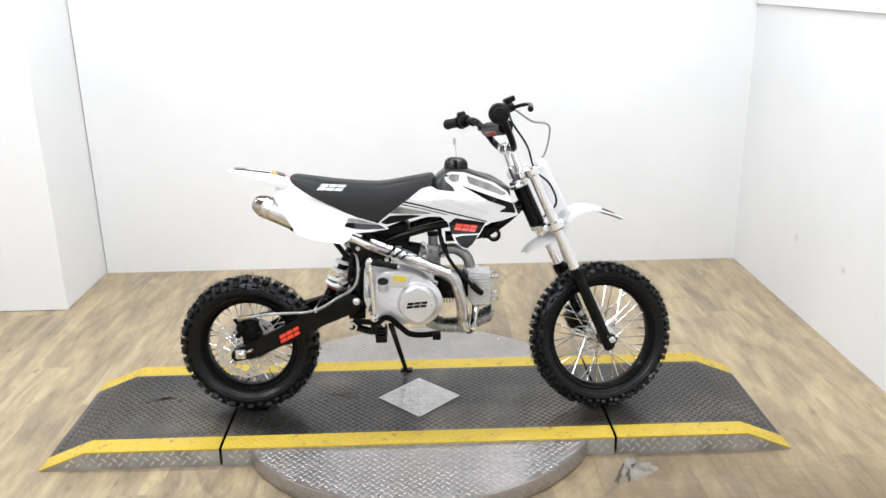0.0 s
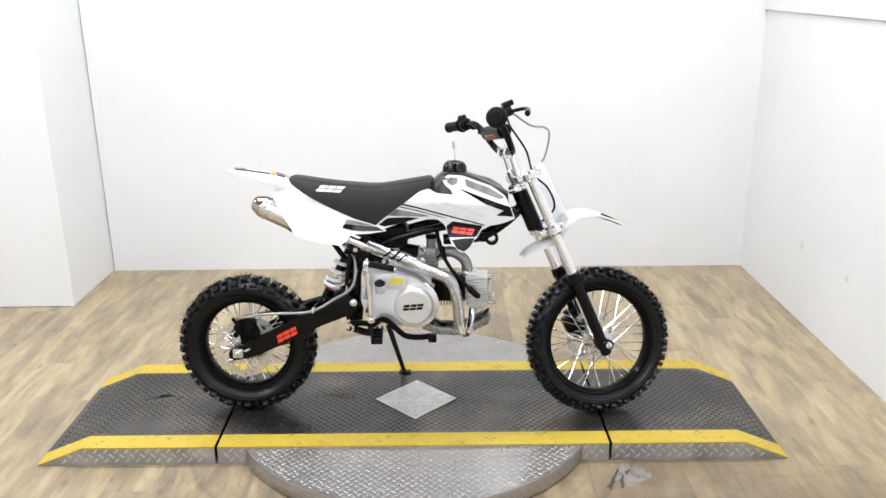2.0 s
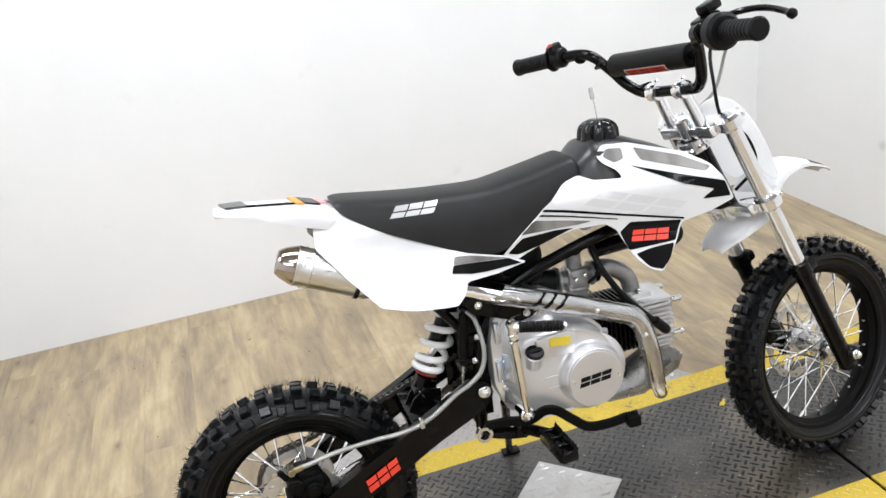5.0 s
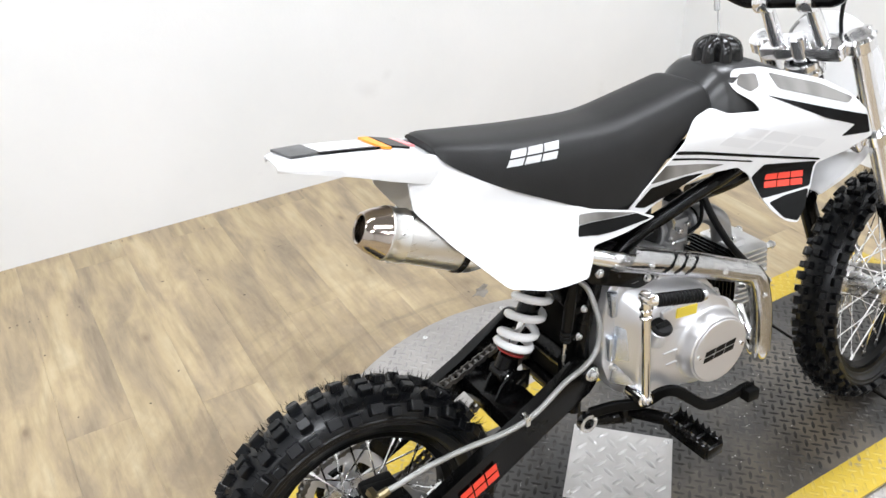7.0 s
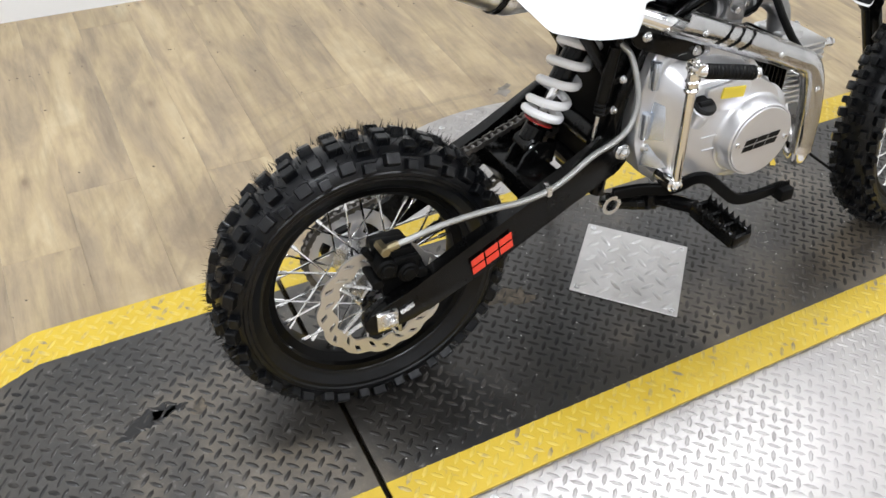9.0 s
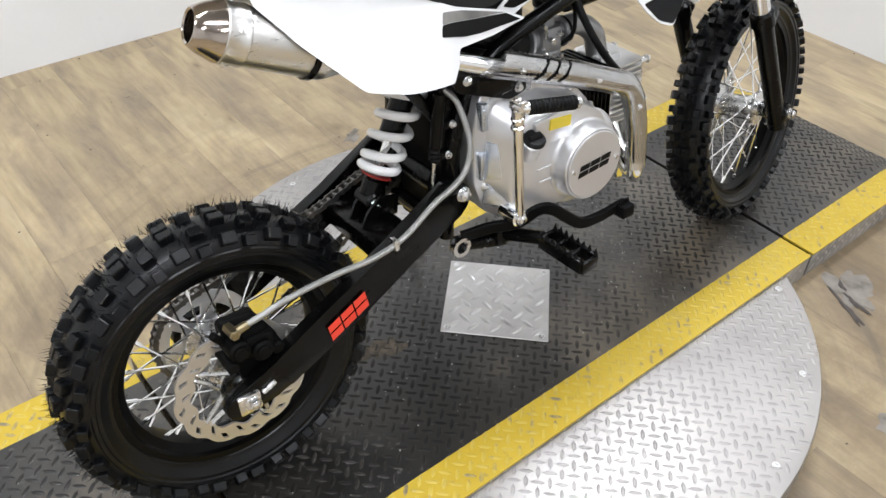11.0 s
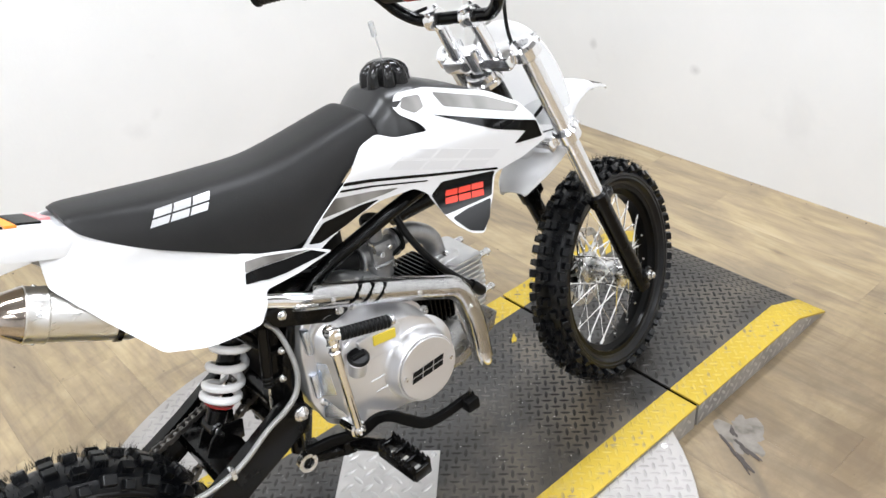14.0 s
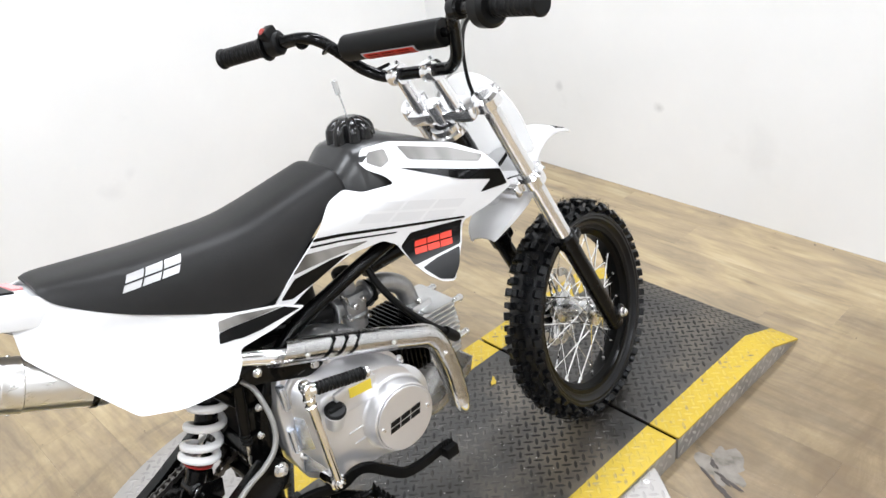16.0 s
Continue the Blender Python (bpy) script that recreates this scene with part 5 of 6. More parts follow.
part("cylinder", box(0.06, 0.175, -0.042, 0.042, 0.392, 0.478, 0.01), BLACK_STEEL, engine, "black finned cylinder")
for k in range(11):
    z = 0.376 + 0.0102 * k
    e = 0.006 * abs(k - 5) / 5
    part("fin", moved(plate(rounded([(0.180, -0.056), (0.252 - e, -0.056), (0.258 - e, 0.056), (0.180, 0.056)], 0.012), z, z + 0.0034, 0.0006), LAY), CAST, engine)
head = box(0.174, 0.248, -0.046, 0.046, 0.378, 0.480, 0.006)
merged(head, box(0.166, 0.214, -0.030, 0.030, 0.474, 0.494, 0.005))
merged(head, box(0.190, 0.236, -0.030, 0.030, 0.362, 0.384, 0.006))
rod((0.215, -0.044, 0.420), (0.215, -0.066, 0.420), 0.016, 16, bm=head)
part("cylinder_head", head, CAST, engine, "silver finned cylinder head", angle=0.4)
for y, z in ((-0.040, 0.392), (-0.040, 0.468), (0.040, 0.392), (0.040, 0.468)):
    st = rod((0.25, y, z), (0.274, y, z), 0.0065, 10)
    bolt(st, (0.268, y, z), 0.007, 0.008, (1, 0, 0))
    part("head_stud", st, STEEL, engine)
part("valve_cover", moved(lathe([(0.026, 0), (0.026, 0.006), (0.020, 0.010), (0.006, 0.011)], 20, axis="x"), Matrix.Translation((0.250, 0, 0.430))), CAST, engine)
part("spark_lead", tube([(0.080, -0.035, 0.640), (0.088, -0.062, 0.588), (0.117, -0.080, 0.531), (0.148, -0.088, 0.492), (0.180, -0.088, 0.458), (0.205, -0.085, 0.434)], 0.0064, 10), BLACK_PLASTIC, engine, "black spark plug lead")
part("spark_cap", tube([(0.186, -0.088, 0.453), (0.206, -0.086, 0.432), (0.217, -0.074, 0.421)], 0.0105, 12), BLACK_PLASTIC, engine, "black rubber spark plug cap")
carb = rod((0.014, 0, 0.554), (0.098, 0, 0.553), 0.0175, 20)
merged(carb, box(0.036, 0.080, -0.024, 0.024, 0.530, 0.574, 0.007))
rod((0.060, 0, 0.500), (0.060, 0, 0.532), 0.0225, 24, bm=carb)
rod((0.060, 0, 0.526), (0.060, 0, 0.534), 0.0275, 24, bm=carb)
rod((0.060, 0, 0.494), (0.060, 0, 0.502), 0.008, 6, bm=carb)
rod((0.058, 0, 0.570), (0.058, 0, 0.606), 0.0165, 20, bm=carb)
rod((0.016, 0, 0.554), (0.022, 0, 0.554), 0.028, 24, bm=carb)
rod((0.090, 0, 0.553), (0.096, 0, 0.553), 0.026, 24, bm=carb)
carburettor = part("carburettor", carb, CARB, bike, "grey cast carburettor")
for a, b, r in (((0.050, -0.022, 0.556), (0.050, -0.036, 0.556), 0.0055), ((0.070, -0.022, 0.562), (0.070, -0.032, 0.562), 0.0045), ((0.040, -0.020, 0.540), (0.036, -0.034, 0.536), 0.004), ((0.076, -0.016, 0.523), (0.076, -0.028, 0.523), 0.0035)):
    part("screw", rod(a, b, r, 10), STEEL, carburettor)
part("top_cap", rod((0.058, 0, 0.602), (0.058, 0, 0.618), 0.019, 16), BLACK_PLASTIC, carburettor, "black carburettor cap")
part("choke_lever", tube([(0.040, -0.026, 0.562), (0.034, -0.032, 0.580), (0.026, -0.034, 0.588)], 0.003, 8), STEEL, carburettor)
part("fuel_line", tube([(0.078, -0.02, 0.540), (0.094, -0.032, 0.560), (0.090, -0.036, 0.600), (0.070, -0.04, 0.640)], 0.0035, 8), BLACK_PLASTIC, carburettor, "black fuel line")
part("intake_rubber", rod((-0.05, 0, 0.566), (0.014, 0, 0.554), 0.024, 18), BLACK_PLASTIC, carburettor)
part("intake_pipe", tube([(0.096, 0, 0.553), (0.124, 0, 0.558), (0.150, 0, 0.548), (0.174, 0, 0.526), (0.184, 0, 0.488)], 0.0185, 16), CARB, carburettor, "curved grey intake pipe")
part("intake_band", rod((0.096, 0, 0.553), (0.108, 0, 0.555), 0.023, 18), BLACK_PLASTIC, carburettor)
for y in (-0.024, 0.024):
    b_ = bmesh.new()
    bolt(b_, (0.186, y, 0.494), 0.006, 0.008, (0, 0, 1))
    part("bolt", b_, STEEL, carburettor)
coil_bm = lathe([(0.012, -0.052), (0.0225, -0.050), (0.0225, -0.030), (0.012, -0.028)], 24, (0.262, 0, 0.612), closed=True)
merged(coil_bm, box(0.222, 0.246, -0.050, -0.028, 0.600, 0.630, 0.005))
part("ignition_coil", coil_bm, BLACK_PLASTIC, bike, "black ignition coil under the frame")

# exhaust
header_line = [(0.202, -0.02, 0.385), (0.196, -0.050, 0.340), (0.186, -0.092, 0.306), (0.168, -0.124, 0.312), (0.155, -0.132, 0.36), (0.143, -0.132, 0.43), (0.120, -0.132, 0.482), (0.075, -0.132, 0.508), (-0.03, -0.131, 0.552), (-0.13, -0.124, 0.590), (-0.205, -0.104, 0.618), (-0.28, -0.086, 0.635), (-0.355, -0.066, 0.654)]
exhaust = part("exhaust_pipe", tube(header_line, 0.0135, 16, 8), CHROME, bike, "chrome exhaust pipe with a slotted heat shield")
guard_line = [(0.156, -0.132, 0.335), (0.148, -0.132, 0.42), (0.124, -0.132, 0.488), (0.075, -0.132, 0.516), (-0.03, -0.131, 0.560), (-0.152, -0.128, 0.606)]
guard = bmesh.new()
line_ = smooth_line(guard_line, 44)
rows_, cols_ = [], 18
for k, p in enumerate(line_):
    way = (line_[min(k + 1, len(line_) - 1)] - line_[max(k - 1, 0)]).normalized()
    nrm = Vector((0, -1, 0)).cross(way).normalized()
    slant = 0.030 * min(1.0, max(0.0, (k - 188) / 30)) ** 2
    tight = 0.0195 + 0.0012 * min(1.0, max(0.0, (k - 150) / 10))
    rows_.append([guard.verts.new(p + way * slant * (j / cols_ - 0.5) + tight * (nrm * math.sin(a) + Vector((0, -math.cos(a), 0)))) for j, a in enumerate(radians(105 * (2 * j / cols_ - 1)) for j in range(cols_ + 1))])
for k, (a, b) in enumerate(zip(rows_, rows_[1:])):
    for j in range(cols_):
        slot = any(0 <= k - (k0 + 0.9 * (j - 8)) < 2.6 for k0 in (176, 184, 192)) and 4 <= j <= 11
        if not slot:
            guard.faces.new((a[j], a[j + 1], b[j + 1], b[j]))
bmesh.ops.solidify(guard, geom=guard.faces[:], thickness=0.0012)
# Matte black sleeve added to darken the slots, in place of the shade inside.
part("slot_shade", tube([line_[k] for k in range(160, 214, 6)], 0.0172, 16, 1), BLACK_MATTE, exhaust, "black sleeve standing in for the shade inside the slots")
shield = part("heat_shield", guard, CHROME, exhaust, "chrome heat shield with slots", angle=0.9)
for x, z, y in ((0.133, 0.458, -0.151), (0.036, 0.533, -0.151), (-0.116, 0.592, -0.150)):
    b_ = bmesh.new()
    bolt(b_, (x, y, z), 0.0042, 0.004)
    part("bolt", b_, STEEL, exhaust)
m0, m1 = Vector((-0.345, -0.062, 0.651)), Vector((-0.527, -0.045, 0.732))
mw = (m1 - m0).normalized()
MUF = Matrix.Translation(m0) @ mw.to_track_quat("Z", "Y").to_matrix().to_4x4()
L_ = (m1 - m0).length
muffler = part("muffler", moved(lathe([(0.018, -0.01), (0.026, 0.008), (0.0352, 0.030), (0.0362, 0.034), (0.0362, L_ - 0.032), (0.0340, L_ - 0.029)], 40, axis="z"), MUF), BRUSHED, bike, "brushed steel muffler with a dark cone tip")
part("end_cone", moved(lathe([(0.0364, L_ - 0.034), (0.0373, L_ - 0.032), (0.0365, L_ - 0.029), (0.0332, L_ - 0.021), (0.0290, L_ - 0.010), (0.0225, L_ + 0.001), (0.0205, L_ + 0.002), (0.0185, L_), (0.0180, L_ - 0.006), (0.0180, L_ - 0.05), (0.002, L_ - 0.05)], 40, axis="z"), MUF), TIP_STEEL, muffler, "dark polished end cone")
part("band", moved(lathe([(0.0363, L_ - 0.062), (0.0379, L_ - 0.0605), (0.0379, L_ - 0.0580), (0.0371, L_ - 0.0565), (0.0371, L_ - 0.037), (0.0379, L_ - 0.0355), (0.0379, L_ - 0.0335), (0.0363, L_ - 0.032)], 40, axis="z"), MUF), BRUSHED, muffler)
part("strap", moved(lathe([(0.0364, 0.045), (0.0387, 0.046), (0.0387, 0.053), (0.0364, 0.054)], 40, axis="z"), MUF), BLACK_STEEL, muffler, "black mounting strap")

for k in range(4):
    a = radians(20 + 90 * k)
    part("rivet", moved(rod((0.0367 * math.cos(a), 0.0367 * math.sin(a), L_ - 0.047), (0.0389 * math.cos(a), 0.0389 * math.sin(a), L_ - 0.047), 0.0028, 8), MUF), STEEL, muffler)

bracket = part("exhaust_bracket", plate(rounded([(-0.215, 0.60), (-0.20, 0.57), (-0.105, 0.532), (-0.074, 0.540), (-0.082, 0.566), (-0.10, 0.585), (-0.17, 0.605)], 0.008), -0.112, -0.105, 0.001), BLACK_STEEL, bike, "black exhaust bracket")
for x, z in ((-0.092, 0.548), (-0.185, 0.585)):
    b_ = bmesh.new()
    bolt(b_, (x, -0.112, z), 0.0066, 0.007)
    part("bolt", b_, STEEL, bracket)

# foot controls, skid plate and stand
def strip(points, tall, thick, steps=6):
    """A flat bar on edge along a line."""
    bm, rings = bmesh.new(), []
    line = smooth_line(points, steps)
    for k, p in enumerate(line):
        way = (line[min(k + 1, len(line) - 1)] - line[max(k - 1, 0)]).normalized()
        side = way.cross(Vector((0, 0, 1))).normalized()
        rise = side.cross(way)
        rings.append([bm.verts.new(p + side * a * thick / 2 + rise * b * tall / 2) for a, b in ((-1, -0.8), (-0.7, -1), (0.7, -1), (1, -0.8), (1, 0.8), (0.7, 1), (-0.7, 1), (-1, 0.8))])
    for a, b in zip(rings, rings[1:]):
        for k in range(8):
            bm.faces.new((a[k], a[(k + 1) % 8], b[(k + 1) % 8], b[k]))
    bm.faces.new(rings[0]), bm.faces.new(rings[-1])
    return bm


pedal = strip([(-0.207, -0.118, 0.338), (-0.165, -0.130, 0.342), (-0.125, -0.152, 0.346), (-0.100, -0.168, 0.366), (-0.078, -0.176, 0.364), (-0.050, -0.180, 0.340), (-0.020, -0.184, 0.317), (0.020, -0.185, 0.312), (0.062, -0.186, 0.316)], 0.018, 0.009)
merged(pedal, box(0.056, 0.082, -0.206, -0.178, 0.300, 0.322, 0.003))
for k in range(5):
    merged(pedal, rod((0.059 + 0.005 * k, -0.192, 0.320), (0.059 + 0.005 * k, -0.192, 0.330), 0.003, 6, r2=0.001))
brake_pedal = part("brake_pedal", pedal, BLACK_MATTE, bike, "black bent steel brake pedal")
ring = lathe([(0.010, -0.012), (0.0165, -0.012), (0.0165, 0.0), (0.010, 0.0)], 24, (-0.211, -0.112, 0.322), closed=True)
part("pivot_ring", ring, STEEL, brake_pedal, "bright pivot ring")
pegs = bmesh.new()
tube([(-0.21, -0.10, 0.318), (-0.16, -0.11, 0.305), (-0.13, -0.13, 0.31)], 0.012, 10, bm=pegs)
rod((-0.135, -0.112, 0.312), (-0.110, -0.196, 0.334), 0.0115, 14, bm=pegs)
merged(pegs, box(-0.150, -0.112, -0.135, -0.112, 0.300, 0.328, 0.004))
part("peg_bracket", pegs, BLACK_STEEL, bike)
PEG = pose(-0.108, -0.200, 0.338, 4, 0, 4)
peg_bm = bmesh.new()
for x in (-0.015, 0.015):
    merged(peg_bm, box(x - 0.003, x + 0.003, -0.085, 0.0, -0.012, 0.010, 0.001))
for y in (-0.0855, -0.058, -0.030, -0.002):
    merged(peg_bm, box(-0.016, 0.016, y - 0.003, y + 0.003, -0.012, 0.008, 0.001))
for k in range(8):
    for x in (-0.015, 0.015):
        y = -0.083 + 0.0115 * k
        c = rod((x, y, 0.007), (x, y, 0.020), 0.0052, 4, r2=0.0008)
        merged(peg_bm, c)
footpeg = part("footpeg", moved(peg_bm, PEG), BLACK_STEEL, bike, "toothed black steel footpeg")
left_peg = bmesh.new()
merged(left_peg, box(-0.12, -0.06, 0.11, 0.20, 0.315, 0.335, 0.004))
rod((-0.09, 0.07, 0.31), (-0.09, 0.13, 0.322), 0.012, 12, bm=left_peg)
part("footpeg", left_peg, BLACK_STEEL, bike)
NEAR = Matrix.Translation((0.008, 0.012, 0.005))
kick = rod((-0.140, -0.140, 0.360), (-0.140, -0.182, 0.360), 0.015, 16)
rod((-0.140, -0.178, 0.362), (-0.150, -0.182, 0.520), 0.0068, 14, bm=kick, r2=0.0074)
for a, b, r in ((0.515, 0.521, 0.0105), (0.521, 0.546, 0.0088), (0.530, 0.534, 0.0108), (0.546, 0.556, 0.0112), (0.556, 0.562, 0.006)):
    rod((-0.150, -0.182, a), (-0.151, -0.182, b), r, 16, bm=kick)
rod((-0.151, -0.172, 0.551), (-0.151, -0.196, 0.552), 0.0095, 14, bm=kick)
rod((-0.151, -0.188, 0.549), (-0.139, -0.192, 0.548), 0.0095, 12, bm=kick)
bolt(kick, (-0.140, -0.182, 0.360), 0.008, 0.006)
kicker = part("kick_starter", moved(kick, NEAR), CHROME, bike, "chrome kick starter lever folded in")
rubber = rod((-0.140, -0.193, 0.548), (-0.060, -0.202, 0.534), 0.0088, 12)
part("kick_rubber", moved(rubber, NEAR), BLACK_PLASTIC, kicker, "ribbed black rubber pedal")
for k in range(13):
    p = Vector((-0.140, -0.193, 0.548)).lerp(Vector((-0.060, -0.202, 0.534)), k / 13)
    q = Vector((-0.140, -0.193, 0.548)).lerp(Vector((-0.060, -0.202, 0.534)), (k + 0.7) / 13)
    part("rubber_rib", moved(rod(p, q, 0.0108, 14), NEAR), BLACK_PLASTIC, kicker)
part("kick_end", moved(rod((-0.061, -0.202, 0.5342), (-0.053, -0.2028, 0.533), 0.009, 12), NEAR), STEEL, kicker)
skid = plate([(0.028, 0.300), (0.085, 0.280), (0.165, 0.277), (0.250, 0.317), (0.262, 0.346), (0.257, 0.346), (0.247, 0.321), (0.164, 0.281), (0.086, 0.284), (0.030, 0.304)], -0.058, 0.058)
for s in (-1, 1):
    plate([(0.030, 0.302), (0.086, 0.282), (0.165, 0.279), (0.248, 0.319), (0.258, 0.346), (0.165, 0.300), (0.090, 0.297), (0.050, 0.322), (0.034, 0.330)], s * 0.058 - 0.002, s * 0.058 + 0.002, bm=skid)
part("skid_plate", skid, SKID, bike, "grey metal skid plate under the engine")
stand = rod((-0.100, 0.095, 0.262), (-0.060, 0.254, 0.038), 0.0105, 14, r2=0.0080)
merged(stand, moved(box(-0.022, 0.022, -0.014, 0.014, 0, 0.006, 0.002), pose(-0.056, 0.259, 0.0295, 6.3, 0, 0)))
rod((-0.095, 0.07, 0.27), (-0.095, 0.11, 0.27), 0.013, 12, bm=stand)
part("side_stand", stand, BLACK_STEEL, bike, "black side stand folded out")

# fork, fender, plate and handlebar
for s in (-1, 1):
    leg = rod((-0.012, s * 0.085, -0.032), (-0.012, s * 0.085, 0.255), 0.0185, 20, bm=None)
    rod((-0.012, s * 0.085, 0.235), (-0.012, s * 0.085, 0.272), 0.0225, 20, bm=leg)
    rod((0.0, s * 0.062, 0.0), (0.0, s * 0.108, 0.0), 0.019, 18, bm=leg)
    merged(leg, box(-0.018, 0.018, s * 0.085 - 0.02, s * 0.085 + 0.02, 0.238, 0.262, 0.006))
    leg_ob = part("fork_leg", moved(leg, FORK), BLACK_STEEL, bike, "black lower fork leg")
    part("fork_tube", moved(rod((-0.012, s * 0.085, 0.26), (-0.012, s * 0.085, 0.640), 0.0165, 24), FORK), FORK_STEEL, bike, "bright chromed fork tube")
    b_ = bmesh.new()
    bolt(b_, (0, s * 0.108, 0), 0.0095, 0.012, (0, s, 0))
    part("axle_nut", moved(b_, FORK), STEEL, leg_ob)
clamps = bmesh.new()
for h, t in ((0.416, 0.028), (0.612, 0.026)):
    merged(clamps, box(-0.055, 0.0, -0.075, 0.075, h, h + t, 0.006))
    for s in (-1, 1):
        rod((-0.012, s * 0.085, h - 0.002), (-0.012, s * 0.085, h + t + 0.002), 0.027, 24, bm=clamps)
        merged(clamps, box(0.006, 0.026, s * 0.085 - 0.008, s * 0.085 + 0.008, h + 0.002, h + t - 0.002, 0.003))
        bolt(clamps, (0.016, s * 0.094, h + t / 2), 0.005, 0.008, (0, s, 0))
rod((-0.045, 0, 0.40), (-0.045, 0, 0.66), 0.016, 16, bm=clamps)
bolt(clamps, (-0.045, 0, 0.640), 0.013, 0.016, (0, 0, 1))
clamp_ob = part("triple_clamp", moved(clamps, FORK), POLISHED, bike, "polished alloy triple clamps")
part("bearing_collar", moved(lathe([(0.020, 0.586), (0.034, 0.586), (0.0355, 0.588), (0.0355, 0.596), (0.033, 0.598), (0.031, 0.600), (0.031, 0.611), (0.020, 0.611)], 32, (-0.045, 0, 0), "z"), FORK), POLISHED, clamp_ob, "polished steering bearing collar")
FENDER = [(-0.128, 0.382, 0.030, 0.006, 0.005), (-0.104, 0.392, 0.044, 0.012, 0.008), (-0.06, 0.396, 0.056, 0.018, 0.010), (-0.005, 0.398, 0.060, 0.022, 0.012), (0.034, 0.425, 0.060, 0.022, 0.013), (0.076, 0.441, 0.061, 0.022, 0.013), (0.126, 0.429, 0.058, 0.018, 0.012), (0.169, 0.401, 0.051, 0.014, 0.010), (0.208, 0.363, 0.040, 0.010, 0.006), (0.237, 0.331, 0.020, 0.006, 0.003)]
front_fender = part("front_fender", moved(fender(FENDER), FORK), WHITE, bike, "white plastic front fender", angle=0.9)


def fender_top(x, share):
    """A place on the front fender's skin; share runs from the ridge to the skirt's edge."""
    z, w, d, c = (float(np.interp(x, [r[0] for r in FENDER], [r[k] for r in FENDER])) for k in (1, 2, 3, 4))
    rise = float(np.interp(share, [0, 0.4, 0.78, 0.93, 0.985, 1.0], [c, 0.7 * c, 0, -0.006, -0.45 * d, -d]))
    return Vector((x, share * w, z + rise))


for s in (-1, 1):
    rows = []
    for k in range(9):
        x = 0.166 + 0.068 * k / 8
        inner, outer = float(np.interp(k, [0, 2, 8], [0.90, 0.42, 0.55])), float(np.interp(k, [0, 3, 8], [0.92, 0.90, 0.70]))
        rows.append([fender_top(x, inner + (outer - inner) * j / 4) for j in range(5)])
    tip = bmesh.new()
    grid_ = [[tip.verts.new((p.x, s * p.y, p.z + 0.0022)) for p in row] for row in rows]
    for a, b in zip(grid_, grid_[1:]):
        for j in range(4):
            tip.faces.new((a[j], a[j + 1], b[j + 1], b[j]))
    bmesh.ops.solidify(tip, geom=tip.faces[:], thickness=0.0015)
    part("print", moved(tip, FORK), BLACK_PRINT, front_fender, "black printed tip")
PLATE_OUT = [(-0.074, 0.44), (-0.092, 0.54), (-0.084, 0.588), (-0.056, 0.630), (0.0, 0.646), (0.056, 0.630), (0.084, 0.588), (0.092, 0.54), (0.074, 0.44), (0.0, 0.425)]
pl = shell(rounded(PLATE_OUT, 0.03, 4), lambda x, z: 0.060 - 2.2 * x * x + 0.03 * (0.6 - z), 0.003, 0.02)
moved(pl, pose(0, 0, 0, 0, 0, -90))
part("front_plate", moved(pl, FORK), THIN_WHITE, bike, "curved white front plate", angle=0.9)
BARS = Matrix.Translation((0.018, 0.010, -0.004)) @ Matrix.Translation((-0.002, -0.001, 0.002)) @ steering((-0.3617, 0.020, 0.9306)) @ Matrix.Translation((0, 0.012, 0.74)) @ Matrix.Rotation(0.004, 4, "X") @ Matrix.Translation((0, 0, -0.74))
BAR = [(-0.158, 0.352, 0.857), (-0.132, 0.255, 0.852), (-0.112, 0.192, 0.845), (-0.104, 0.158, 0.832), (-0.094, 0.136, 0.796), (-0.087, 0.112, 0.752), (-0.081, 0.084, 0.727), (-0.079, 0.06, 0.7225), (-0.078, 0.0, 0.722)]
BAR = BAR + [(x, -y, z) for x, y, z in reversed(BAR[:-1])]
for side in (-1, 1):
    foot, top = FORK @ Vector((-0.036, 0.004 + side * 0.042, 0.634)), BARS @ Vector((-0.074, 0.006 + side * 0.040, 0.716))
    riser = rod(foot, top, 0.0125, 18)
    grip_at = BARS @ Matrix.Translation((-0.078, 0.006 + side * 0.040, 0.722))
    merged(riser, moved(lathe([(0.0115, -0.013), (0.0185, -0.013), (0.0195, -0.011), (0.0195, 0.011), (0.0185, 0.013), (0.0115, 0.013)], 24, closed=True), grip_at))
    for d in (-0.013, 0.013):
        bolt(riser, grip_at @ Vector((d, 0, 0.015)), 0.0048, 0.006, grip_at.to_3x3() @ Vector((0, 0, 1)))
    part("bar_riser", riser, POLISHED, clamp_ob, "polished alloy bar riser")
bar = tube(BAR, 0.0112, 16, 6)
rod((-0.092, -0.134, 0.798), (-0.092, 0.134, 0.798), 0.0075, 12, bm=bar)
handlebar = part("handlebar", moved(bar, BARS), BLACK_STEEL, bike, "black steel handlebar with a padded crossbar")
pad = lathe([(0.0085, -0.112), (0.0225, -0.114), (0.0240, -0.112), (0.0243, -0.10), (0.0243, 0.10), (0.0240, 0.112), (0.0225, 0.114), (0.0085, 0.112)], 36, (-0.090, 0, 0.798), closed=True)
pad_ob = part("bar_pad", moved(pad, BARS), BLACK_PLASTIC, handlebar, "black foam bar pad with a red label")
